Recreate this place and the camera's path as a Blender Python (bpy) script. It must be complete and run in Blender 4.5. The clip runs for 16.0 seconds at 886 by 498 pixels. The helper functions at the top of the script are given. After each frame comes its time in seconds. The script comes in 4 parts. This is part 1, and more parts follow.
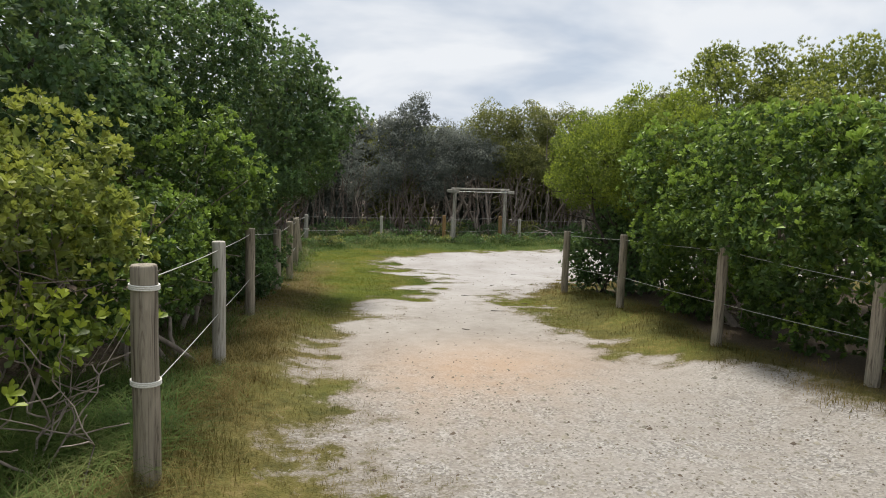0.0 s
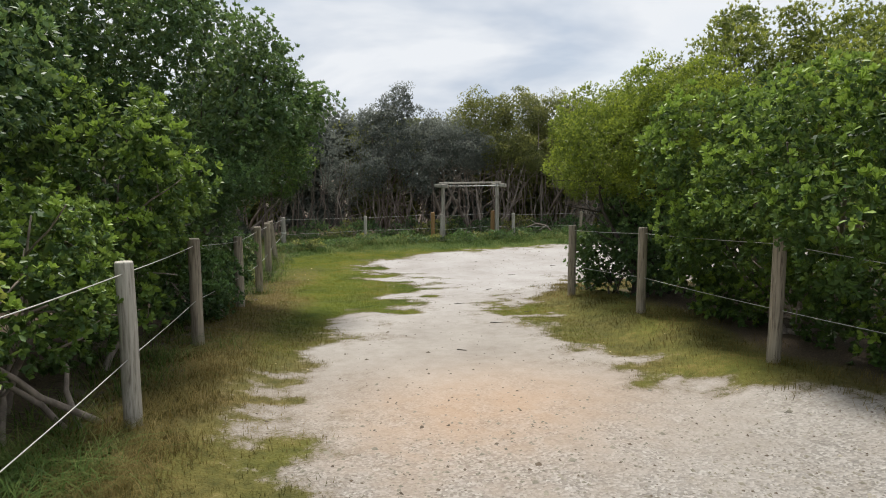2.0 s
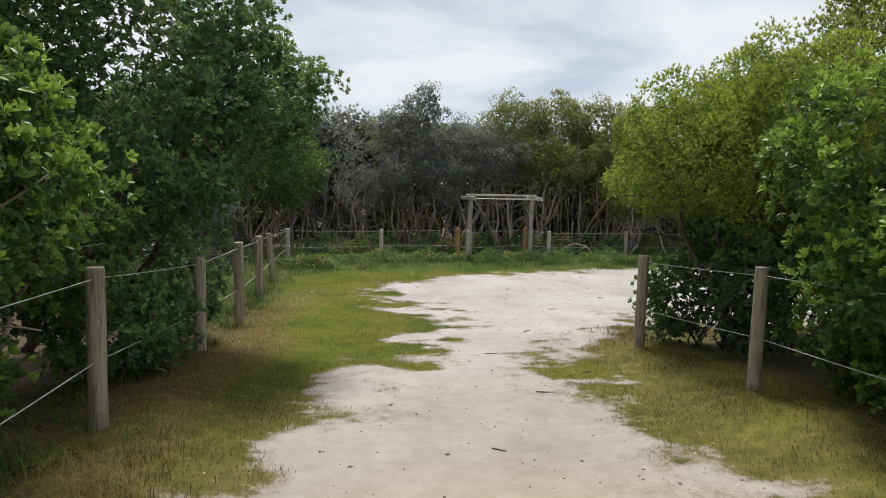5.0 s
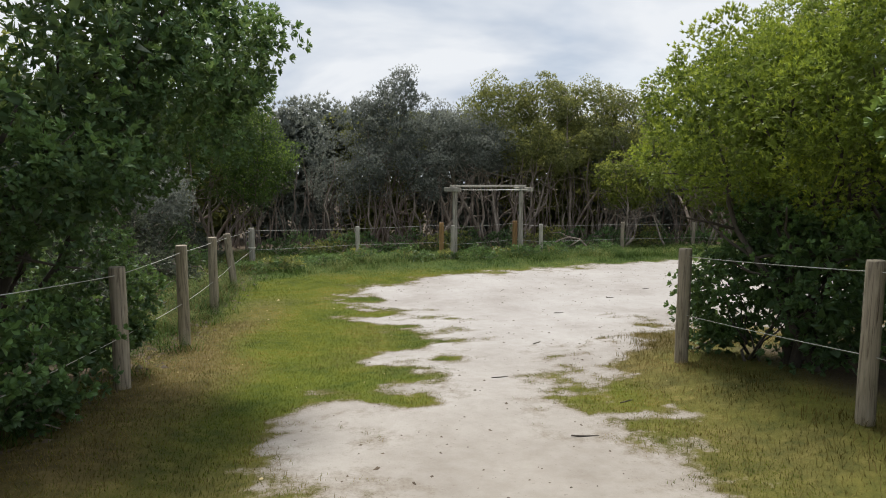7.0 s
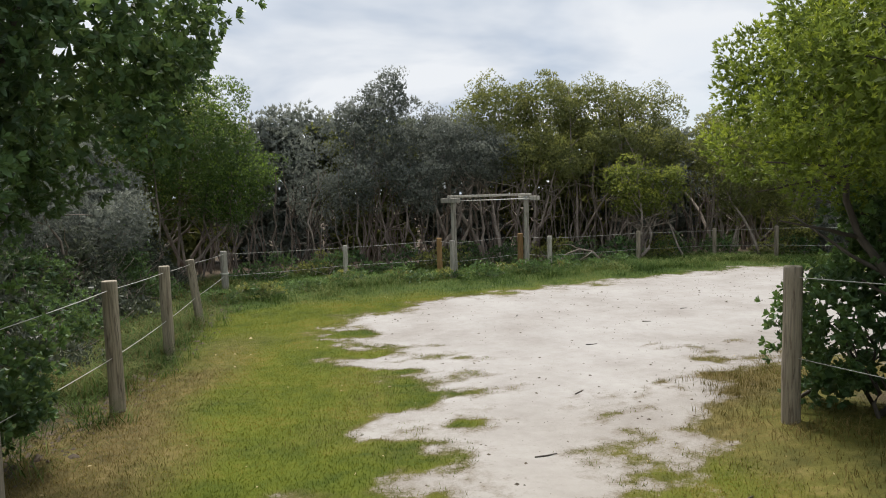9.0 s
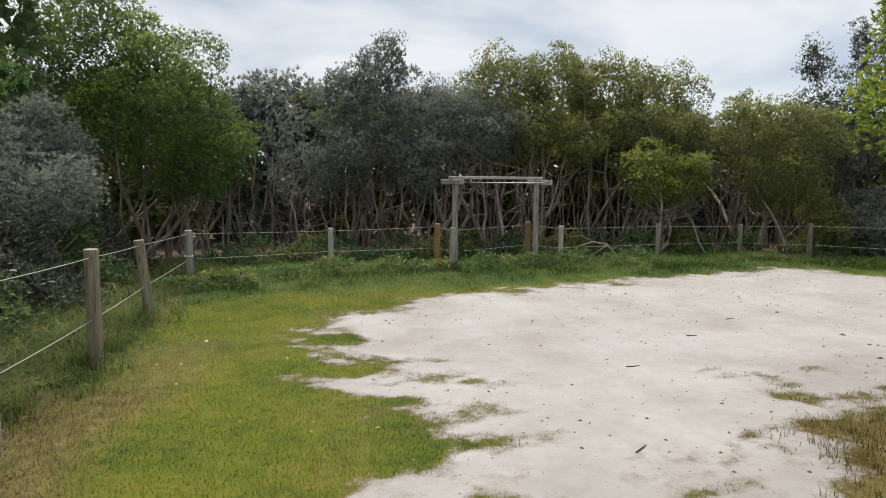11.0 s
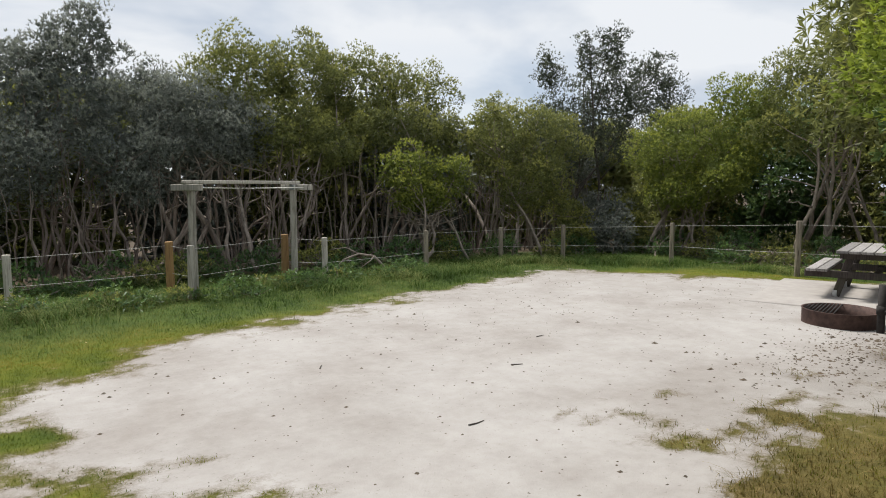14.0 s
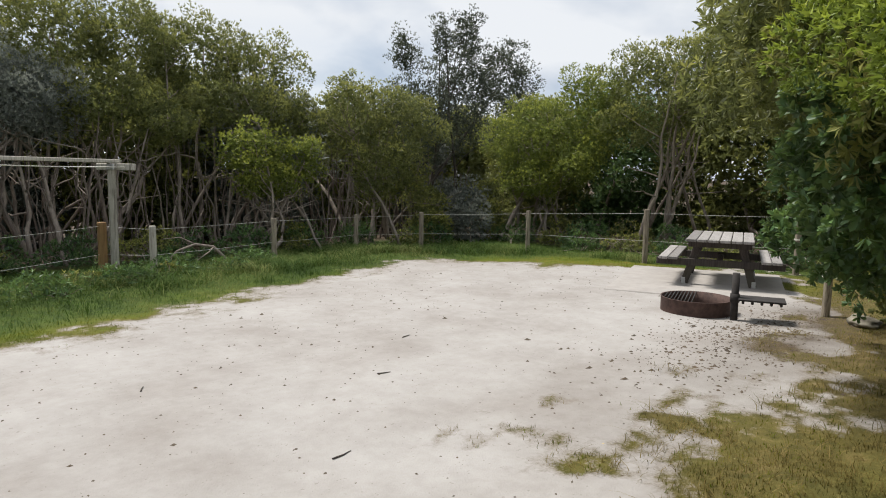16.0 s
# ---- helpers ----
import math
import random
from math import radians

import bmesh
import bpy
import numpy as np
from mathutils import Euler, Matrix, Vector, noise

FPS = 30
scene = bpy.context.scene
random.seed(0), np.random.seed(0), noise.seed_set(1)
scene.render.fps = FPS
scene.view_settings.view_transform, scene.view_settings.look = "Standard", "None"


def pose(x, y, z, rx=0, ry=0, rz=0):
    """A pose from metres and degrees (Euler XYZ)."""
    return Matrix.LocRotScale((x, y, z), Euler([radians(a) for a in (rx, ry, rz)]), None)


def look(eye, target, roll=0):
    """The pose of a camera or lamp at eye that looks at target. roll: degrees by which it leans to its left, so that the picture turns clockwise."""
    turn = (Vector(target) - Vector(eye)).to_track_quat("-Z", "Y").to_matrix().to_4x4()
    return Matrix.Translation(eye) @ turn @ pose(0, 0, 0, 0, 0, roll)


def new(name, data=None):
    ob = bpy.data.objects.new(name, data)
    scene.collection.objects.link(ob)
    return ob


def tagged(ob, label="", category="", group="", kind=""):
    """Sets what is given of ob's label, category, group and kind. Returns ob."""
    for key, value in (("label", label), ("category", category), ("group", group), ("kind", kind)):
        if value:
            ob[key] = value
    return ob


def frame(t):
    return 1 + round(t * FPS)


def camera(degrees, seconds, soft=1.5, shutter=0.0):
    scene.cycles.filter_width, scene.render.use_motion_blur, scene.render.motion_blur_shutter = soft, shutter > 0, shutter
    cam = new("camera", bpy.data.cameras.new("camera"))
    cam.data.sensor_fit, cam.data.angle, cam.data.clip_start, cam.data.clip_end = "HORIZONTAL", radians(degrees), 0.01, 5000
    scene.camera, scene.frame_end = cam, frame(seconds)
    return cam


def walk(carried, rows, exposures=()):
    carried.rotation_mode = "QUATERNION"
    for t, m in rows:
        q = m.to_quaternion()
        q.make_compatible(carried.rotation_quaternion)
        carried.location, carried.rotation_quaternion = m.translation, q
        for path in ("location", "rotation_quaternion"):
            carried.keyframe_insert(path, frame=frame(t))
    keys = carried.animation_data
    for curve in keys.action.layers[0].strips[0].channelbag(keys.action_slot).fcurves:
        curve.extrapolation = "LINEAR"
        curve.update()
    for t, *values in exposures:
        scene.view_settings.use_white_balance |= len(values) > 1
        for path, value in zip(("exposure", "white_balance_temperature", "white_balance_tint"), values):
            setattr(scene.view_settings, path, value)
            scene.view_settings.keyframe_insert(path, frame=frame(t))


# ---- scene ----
cam = camera(68.9, 16.0, soft=1.0)
METRES, EYE, TILT, LEAN, TURN = 11.79, 1.7, 0.0, 0.0, -6.7
ROWS = [
    (0.0, 0.0, 0.0, 0.0, 0.21, -6.4, -1.9),
    (0.5, -0.0048, 0.0311, -0.001, -0.39, -6.19, -0.44),
    (1.0, -0.0012, 0.0651, -0.0034, 1.58, -6.33, 0.34),
    (1.5, 0.0054, 0.0905, -0.0057, 1.02, -6.52, -0.85),
    (2.0, 0.0032, 0.1243, -0.0061, -0.85, -6.71, 0.3),
    (2.5, 0.0039, 0.1563, -0.0072, 1.25, -5.81, 0.11),
    (3.0, 0.008, 0.1874, -0.0116, 1.95, -5.7, -1.74),
    (3.5, 0.0058, 0.2238, -0.0132, 1.42, -6.75, -0.26),
    (4.0, 0.0074, 0.2569, -0.0119, 2.24, -6.69, -0.66),
    (4.5, 0.0039, 0.2929, -0.0089, 1.7, -5.73, -1.15),
    (7.0, -0.0158, 0.4624, -0.0226, -0.81, -5.97, -0.09),
    (7.5, -0.0212, 0.4986, -0.0249, -2.33, -6.13, 1.13),
    (8.0, -0.0231, 0.5359, -0.0255, -1.05, -5.92, 0.7),
    (8.5, -0.0277, 0.5729, -0.0256, -1.99, -5.11, 0.38),
    (9.0, -0.0285, 0.6091, -0.0287, -1.82, -4.78, 1.66),
    (9.5, -0.0308, 0.6437, -0.0309, -1.45, -5.45, 0.07),
    (12.0, -0.0455, 0.8245, -0.0367, -4.75, -6.46, -0.58),
    (12.5, -0.0505, 0.8584, -0.0376, -12.1, -6.0, -0.52),
    (13.0, -0.0488, 0.8842, -0.0403, -14.28, -5.72, -0.05),
    (13.5, -0.0473, 0.9049, -0.0415, -20.37, -5.61, -0.5),
    (14.0, -0.0486, 0.9215, -0.0413, -26.15, -5.4, 0.22),
    (14.5, -0.0404, 0.9399, -0.0427, -28.41, -6.2, -0.73),
    (15.0, -0.0323, 0.9534, -0.0427, -30.83, -6.24, -1.56),
    (15.5, -0.0277, 0.9709, -0.0428, -35.97, -6.28, -2.64),
    (16.0, -0.0207, 0.9865, -0.0438, -39.36, -6.55, -0.81),
]
walk(cam, [(t, pose(0, 0, EYE, TILT, LEAN, TURN) @ pose(METRES * x, METRES * y, METRES * z, 90 + pitch, roll, yaw)) for t, x, y, z, yaw, pitch, roll in ROWS])

# ---- world and light ----
world = bpy.data.worlds.new("sky")
scene.world = world
world.use_nodes = True
wn, wl = world.node_tree.nodes, world.node_tree.links
wn.clear()
w_out = wn.new("ShaderNodeOutputWorld")
w_bg = wn.new("ShaderNodeBackground")
w_bg.inputs["Strength"].default_value = 0.118
w_sky = wn.new("ShaderNodeTexSky")
w_sky.sky_type = "NISHITA"
w_sky.sun_disc = False
w_sky.sun_elevation = radians(62)
w_sky.sun_rotation = radians(-7)
w_co = wn.new("ShaderNodeTexCoord")
w_sep = wn.new("ShaderNodeSeparateXYZ")
w_max = wn.new("ShaderNodeMath")
w_max.operation, w_max.inputs[1].default_value = "ADD", 0.24
w_dx, w_dy = wn.new("ShaderNodeMath"), wn.new("ShaderNodeMath")
w_dx.operation = w_dy.operation = "DIVIDE"
w_cmb = wn.new("ShaderNodeCombineXYZ")
wl.new(w_co.outputs["Generated"], w_sep.inputs[0])
wl.new(w_sep.outputs["Z"], w_max.inputs[0])
for w_div, axis in ((w_dx, "X"), (w_dy, "Y")):
    wl.new(w_sep.outputs[axis], w_div.inputs[0])
    wl.new(w_max.outputs[0], w_div.inputs[1])
    wl.new(w_div.outputs[0], w_cmb.inputs[axis])
w_n1, w_n2 = wn.new("ShaderNodeTexNoise"), wn.new("ShaderNodeTexNoise")
for w_n, size, detail in ((w_n1, 0.6, 5.0), (w_n2, 1.2, 5.0)):
    w_n.inputs["Scale"].default_value, w_n.inputs["Detail"].default_value = size, detail
    w_n.inputs["Distortion"].default_value = 0.3
    wl.new(w_cmb.outputs[0], w_n.inputs["Vector"])
w_r1, w_r2 = wn.new("ShaderNodeValToRGB"), wn.new("ShaderNodeValToRGB")
w_r1.color_ramp.elements[0].position, w_r1.color_ramp.elements[0].color = 0.30, (0.62, 0.62, 0.62, 1)
w_r1.color_ramp.elements[1].position, w_r1.color_ramp.elements[1].color = 0.50, (1, 1, 1, 1)
w_r2.color_ramp.elements[0].position, w_r2.color_ramp.elements[0].color = 0.40, (4.7, 5.3, 6.2, 1)
w_r2.color_ramp.elements[1].position, w_r2.color_ramp.elements[1].color = 0.56, (7.2, 7.45, 7.8, 1)
w_mix = wn.new("ShaderNodeMix")
w_mix.data_type = "RGBA"
wl.new(w_n1.outputs["Fac"], w_r1.inputs[0])
wl.new(w_n2.outputs["Fac"], w_r2.inputs[0])
wl.new(w_r1.outputs[0], w_mix.inputs["Factor"])
wl.new(w_sky.outputs[0], w_mix.inputs["A"])
wl.new(w_r2.outputs[0], w_mix.inputs["B"])
wl.new(w_mix.outputs["Result"], w_bg.inputs["Color"])
wl.new(w_bg.outputs[0], w_out.inputs[0])

sun_lamp = bpy.data.lights.new("sun", "SUN")
sun_lamp.energy, sun_lamp.angle, sun_lamp.color = 5.0, radians(13), (1.0, 0.96, 0.89)
sun = new("sun", sun_lamp)
sun.matrix_world = look((-1.2, 17.6, 18), (0, 8, 0))

# ---- materials ----


def material(name, rough=0.8):
    m = bpy.data.materials.new(name)
    m.use_nodes = True
    b = m.node_tree.nodes["Principled BSDF"]
    b.inputs["Roughness"].default_value = rough
    return m, m.node_tree.nodes, m.node_tree.links, b


def noise_node(n, l, scale, detail=4.0, rough=0.6, vec=None, distort=0.0):
    t = n.new("ShaderNodeTexNoise")
    t.inputs["Scale"].default_value, t.inputs["Detail"].default_value = scale, detail
    t.inputs["Roughness"].default_value, t.inputs["Distortion"].default_value = rough, distort
    if vec is not None:
        l.new(vec, t.inputs["Vector"])
    return t.outputs["Fac"]


def ramp(n, l, fac, stops):
    r = n.new("ShaderNodeValToRGB")
    el = r.color_ramp.elements
    while len(el) < len(stops):
        el.new(0.5)
    for e, (p, c) in zip(el, stops):
        e.position, e.color = p, (*c, 1)
    l.new(fac, r.inputs[0])
    return r.outputs[0]


def mixed(n, l, fac, a, b, blend="MIX"):
    m = n.new("ShaderNodeMix")
    m.data_type, m.blend_type = "RGBA", blend
    for sock, v in ((m.inputs["Factor"], fac), (m.inputs["A"], a), (m.inputs["B"], b)):
        if isinstance(v, (int, float)):
            sock.default_value = v
        elif isinstance(v, tuple):
            sock.default_value = (*v, 1)
        else:
            l.new(v, sock)
    return m.outputs["Result"]


def maths(n, l, op, a, b=0.0, clamp=False):
    m = n.new("ShaderNodeMath")
    m.operation, m.use_clamp = op, clamp
    for i, v in enumerate((a, b)):
        if isinstance(v, (int, float)):
            m.inputs[i].default_value = v
        else:
            l.new(v, m.inputs[i])
    return m.outputs[0]


def bump(n, l, b, height, strength=0.5, dist=0.01):
    k = n.new("ShaderNodeBump")
    k.inputs["Strength"].default_value, k.inputs["Distance"].default_value = strength, dist
    l.new(height, k.inputs["Height"])
    l.new(k.outputs[0], b.inputs["Normal"])


def coords(n, l, scale=(1, 1, 1), which="Object"):
    t, m = n.new("ShaderNodeTexCoord"), n.new("ShaderNodeMapping")
    m.inputs["Scale"].default_value = scale
    l.new(t.outputs[which], m.inputs["Vector"])
    return m.outputs[0]


def world_coords(n, l, scale=(1, 1, 1)):
    g, m = n.new("ShaderNodeNewGeometry"), n.new("ShaderNodeMapping")
    m.inputs["Scale"].default_value = scale
    l.new(g.outputs["Position"], m.inputs["Vector"])
    return m.outputs[0]


def leaf_material(name, dark, mid, fresh_lit, gloss=0.5, patch=1.3, through_light=0.28, tint=(0.30, 0.38, 0.09)):
    """Leaves: colour varies leaf by leaf, in patches, and by fresh growth with light from above put into it; some light
    passes through.
    """
    m, n, l, b = material(name, gloss)
    g = n.new("ShaderNodeNewGeometry")
    pos = world_coords(n, l)
    big = noise_node(n, l, patch, 3.0, 0.55, pos)
    leaf = g.outputs["Random Per Island"]
    growth_lit = n.new("ShaderNodeAttribute")
    growth_lit.attribute_name = "young_lit"
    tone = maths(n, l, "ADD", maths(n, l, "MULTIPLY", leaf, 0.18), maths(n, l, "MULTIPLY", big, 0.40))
    tone = maths(n, l, "ADD", tone, maths(n, l, "MULTIPLY", growth_lit.outputs["Fac"], 0.75))
    col = ramp(n, l, tone, [(0.26, dark), (0.48, mid), (0.86, fresh_lit)])
    l.new(col, b.inputs["Base Color"])
    b.inputs["Specular IOR Level"].default_value = 0.4
    tr, mx = n.new("ShaderNodeBsdfTranslucent"), n.new("ShaderNodeMixShader")
    l.new(mixed(n, l, 0.5, col, tint), tr.inputs["Color"])
    mx.inputs[0].default_value = through_light
    l.new(b.outputs[0], mx.inputs[1])
    l.new(tr.outputs[0], mx.inputs[2])
    l.new(mx.outputs[0], n["Material Output"].inputs["Surface"])
    return m


LEAF_GREEN = leaf_material("leaf_green", (0.028, 0.062, 0.021), (0.068, 0.136, 0.030), (0.28, 0.41, 0.055))
LEAF_DEEP = leaf_material("leaf_deep_green", (0.034, 0.072, 0.036), (0.072, 0.140, 0.056), (0.145, 0.26, 0.080))
LEAF_YELLOW = leaf_material("leaf_yellow_green", (0.062, 0.090, 0.018), (0.180, 0.245, 0.026), (0.44, 0.50, 0.045), through_light=0.38)
LEAF_LIME = leaf_material("leaf_dull_lime", (0.078, 0.100, 0.028), (0.190, 0.225, 0.044), (0.42, 0.43, 0.065), through_light=0.38)
LEAF_GREY = leaf_material("leaf_grey_green", (0.090, 0.105, 0.092), (0.190, 0.210, 0.185), (0.35, 0.365, 0.31), 0.7, through_light=0.3, tint=(0.24, 0.26, 0.20))
LEAF_DUSK = leaf_material("leaf_dark_grey_green", (0.045, 0.056, 0.042), (0.095, 0.110, 0.080), (0.18, 0.195, 0.13), 0.55, through_light=0.2, tint=(0.14, 0.17, 0.08))
LEAF_OLIVE = leaf_material("leaf_olive", (0.080, 0.096, 0.042), (0.185, 0.205, 0.068), (0.41, 0.40, 0.10), 0.5, through_light=0.38, tint=(0.30, 0.33, 0.10))


def wood_material(name, light, dark, green=0.0):
    m, n, l, b = material(name, 0.85)
    oi = n.new("ShaderNodeObjectInfo")
    pos = coords(n, l, (34, 34, 2.2))
    add = n.new("ShaderNodeVectorMath")
    l.new(pos, add.inputs[0])
    l.new(oi.outputs["Random"], add.inputs[1])
    grain = noise_node(n, l, 1.0, 6.0, 0.65, add.outputs[0], 1.2)
    col = ramp(n, l, grain, [(0.34, dark), (0.48, tuple(0.35 * a + 0.65 * c for a, c in zip(dark, light))), (0.64, light)])
    stain = noise_node(n, l, 3.0, 4.0, 0.6, coords(n, l, (1, 1, 0.6)))
    col = mixed(n, l, maths(n, l, "MULTIPLY", ramp(n, l, stain, [(0.45, (0, 0, 0)), (0.75, (1, 1, 1))]), 0.35 + green), col, (0.10, 0.105, 0.05))
    tone = maths(n, l, "ADD", 0.75, maths(n, l, "MULTIPLY", oi.outputs["Random"], 0.5))
    col = mixed(n, l, 1.0, col, tone, "MULTIPLY")
    l.new(col, b.inputs["Base Color"])
    bump(n, l, b, grain, 0.6, 0.006)
    return m


WOOD_POST = wood_material("weathered_post_wood", (0.37, 0.32, 0.245), (0.085, 0.066, 0.048))
WOOD_GREY = wood_material("grey_weathered_wood", (0.50, 0.47, 0.41), (0.17, 0.15, 0.125))
WOOD_FRESH = wood_material("orange_treated_wood", (0.33, 0.20, 0.085), (0.17, 0.095, 0.040))
WOOD_TABLE = wood_material("grey_violet_worn_wood", (0.33, 0.31, 0.305), (0.14, 0.128, 0.122))
WOOD_DARK = wood_material("dark_stained_wood", (0.075, 0.060, 0.055), (0.025, 0.020, 0.018))


def bark_material(name, light, dark):
    m, n, l, b = material(name, 0.9)
    f = noise_node(n, l, 9.0, 6.0, 0.7, world_coords(n, l, (1, 1, 0.35)))
    l.new(ramp(n, l, f, [(0.3, dark), (0.7, light)]), b.inputs["Base Color"])
    bump(n, l, b, f, 0.8, 0.02)
    return m


BARK = bark_material("pale_bark", (0.40, 0.335, 0.28), (0.13, 0.105, 0.085))
BARK_BROWN = bark_material("brown_bark", (0.29, 0.235, 0.20), (0.10, 0.078, 0.064))
BARK_DARK = bark_material("dark_bark", (0.13, 0.11, 0.09), (0.04, 0.033, 0.028))


def plain(name, col, rough=0.6, metal=0.0, vary=0.25, scale=30.0):
    m, n, l, b = material(name, rough)
    f = noise_node(n, l, scale, 5.0, 0.65, coords(n, l))
    l.new(ramp(n, l, f, [(0.3, tuple(c * (1 - vary) for c in col)), (0.7, tuple(min(1, c * (1 + vary)) for c in col))]), b.inputs["Base Color"])
    b.inputs["Metallic"].default_value = metal
    bump(n, l, b, f, 0.3, 0.004)
    return m


CABLE = plain("pale_cable", (0.46, 0.45, 0.42), 0.5, 0.0, 0.15)
ROPE = plain("white_rope", (0.70, 0.68, 0.62), 0.8, 0.0, 0.15, 120)
RUST = plain("rusty_steel", (0.085, 0.050, 0.042), 0.75, 0.3, 0.45, 14)
IRON = plain("black_iron", (0.030, 0.026, 0.025), 0.85, 0.1, 0.4, 20)
CONCRETE = plain("concrete", (0.345, 0.32, 0.30), 0.9, 0.0, 0.12, 5)
GALV = plain("galvanised_steel", (0.55, 0.56, 0.57), 0.4, 0.8, 0.1)
STONE = plain("pale_stone", (0.20, 0.18, 0.14), 0.95, 0.0, 0.45, 9)
LITTER = plain("leaf_litter_bits", (0.085, 0.062, 0.042), 0.9, 0.0, 0.5, 3)
STRAW = plain("dry_straw", (0.42, 0.34, 0.18), 0.9, 0.0, 0.3, 3)


def grass_material(name, a, b_, c):
    m, n, l, b = material(name, 0.8)
    b.inputs["Specular IOR Level"].default_value = 0.2
    g = n.new("ShaderNodeNewGeometry")
    big = noise_node(n, l, 1.1, 5.0, 0.65, world_coords(n, l))
    t = maths(n, l, "ADD", maths(n, l, "MULTIPLY", g.outputs["Random Per Island"], 0.35), maths(n, l, "SUBTRACT", maths(n, l, "MULTIPLY", big, 1.5), 0.33))
    col = ramp(n, l, t, [(0.3, a), (0.6, b_), (0.88, c)])
    l.new(col, b.inputs["Base Color"])
    tr, mx = n.new("ShaderNodeBsdfTranslucent"), n.new("ShaderNodeMixShader")
    l.new(col, tr.inputs["Color"])
    mx.inputs[0].default_value = 0.3
    l.new(b.outputs[0], mx.inputs[1])
    l.new(tr.outputs[0], mx.inputs[2])
    l.new(mx.outputs[0], n["Material Output"].inputs["Surface"])
    return m


GRASS_LAWN = grass_material("lawn_grass", (0.050, 0.078, 0.004), (0.115, 0.140, 0.006), (0.21, 0.165, 0.022))
GRASS_DRY = grass_material("dry_grass", (0.066, 0.064, 0.014), (0.145, 0.112, 0.030), (0.28, 0.21, 0.085))
GRASS_LONG = grass_material("long_grass", (0.030, 0.062, 0.012), (0.075, 0.130, 0.022), (0.24, 0.26, 0.09))


def ground_material():
    m, n, l, b = material("sand_and_grass_ground", 0.95)
    b.inputs["Specular IOR Level"].default_value = 0.25
    pos = world_coords(n, l)
    at = {}
    for key in ("sand", "litter", "dry", "gravel", "ochre", "track", "lush"):
        a = n.new("ShaderNodeAttribute")
        a.attribute_name = key
        at[key] = a.outputs["Fac"]
    fine = noise_node(n, l, 60.0, 5.0, 0.7, pos)
    mid = noise_node(n, l, 7.0, 6.0, 0.7, pos)
    patch = noise_node(n, l, 1.1, 5.0, 0.65, pos)
    big = noise_node(n, l, 0.8, 5.0, 0.6, pos)
    # sand
    sand = ramp(n, l, big, [(0.32, (0.275, 0.25, 0.232)), (0.50, (0.345, 0.324, 0.308)), (0.70, (0.40, 0.382, 0.368))])
    sand = mixed(n, l, maths(n, l, "MULTIPLY", at["track"], 0.8), sand, ramp(n, l, big, [(0.34, (0.215, 0.185, 0.148)), (0.50, (0.275, 0.242, 0.200)), (0.66, (0.335, 0.302, 0.258))]))
    sand = mixed(n, l, maths(n, l, "MULTIPLY", at["gravel"], 0.6), sand, (0.245, 0.213, 0.175))
    sand = mixed(n, l, maths(n, l, "MULTIPLY", at["ochre"], 0.72, True), sand, (0.40, 0.25, 0.14))
    sand = mixed(n, l, 0.22, sand, ramp(n, l, mid, [(0.35, (0.27, 0.25, 0.228)), (0.62, (0.45, 0.43, 0.41))]))
    grit = n.new("ShaderNodeTexVoronoi")
    grit.inputs["Scale"].default_value = 55.0
    l.new(pos, grit.inputs["Vector"])
    stones = ramp(n, l, grit.outputs["Color"], [(0.1, (0.10, 0.095, 0.09)), (0.5, (0.27, 0.255, 0.235)), (0.9, (0.47, 0.45, 0.42))])
    patches = ramp(n, l, noise_node(n, l, 3.0, 4.0, 0.6, pos), [(0.40, (0, 0, 0)), (0.60, (1, 1, 1))])
    sand = mixed(n, l, maths(n, l, "MULTIPLY", at["gravel"], maths(n, l, "ADD", 0.25, maths(n, l, "MULTIPLY", patches, 0.4))), sand, stones)
    specks = ramp(n, l, noise_node(n, l, 34.0, 2.0, 0.5, pos), [(0.68, (0, 0, 0)), (0.72, (1, 1, 1))])
    sand = mixed(n, l, maths(n, l, "MULTIPLY", specks, 0.35), sand, (0.15, 0.12, 0.10))
    # turf between the blades
    turf = ramp(n, l, maths(n, l, "ADD", maths(n, l, "MULTIPLY", mid, 0.4), maths(n, l, "MULTIPLY", patch, 0.6)), [(0.36, (0.042, 0.067, 0.005)), (0.54, (0.100, 0.120, 0.007)), (0.70, (0.18, 0.14, 0.028))])
    dryc = ramp(n, l, mid, [(0.3, (0.060, 0.049, 0.016)), (0.55, (0.130, 0.098, 0.034)), (0.75, (0.23, 0.17, 0.080))])
    fringe = maths(n, l, "MULTIPLY", ramp(n, l, at["sand"], [(0.10, (0, 0, 0)), (0.50, (1, 1, 1))]), 0.7)
    turf = mixed(n, l, maths(n, l, "MAXIMUM", at["dry"], fringe), turf, dryc)
    tufty = noise_node(n, l, 2.6, 6.0, 0.68, pos)
    turf = mixed(n, l, maths(n, l, "MULTIPLY", at["lush"], 0.85), turf, ramp(n, l, mid, [(0.35, (0.024, 0.048, 0.009)), (0.65, (0.062, 0.102, 0.016))]))
    edge = maths(n, l, "ADD", at["sand"], maths(n, l, "MULTIPLY", maths(n, l, "SUBTRACT", mid, 0.5), 1.2))
    edge = maths(n, l, "ADD", edge, maths(n, l, "MULTIPLY", maths(n, l, "SUBTRACT", tufty, 0.5), 0.9))
    edge = maths(n, l, "ADD", edge, maths(n, l, "MULTIPLY", maths(n, l, "SUBTRACT", fine, 0.5), 0.5))
    mask = ramp(n, l, edge, [(0.38, (0, 0, 0)), (0.62, (1, 1, 1))])
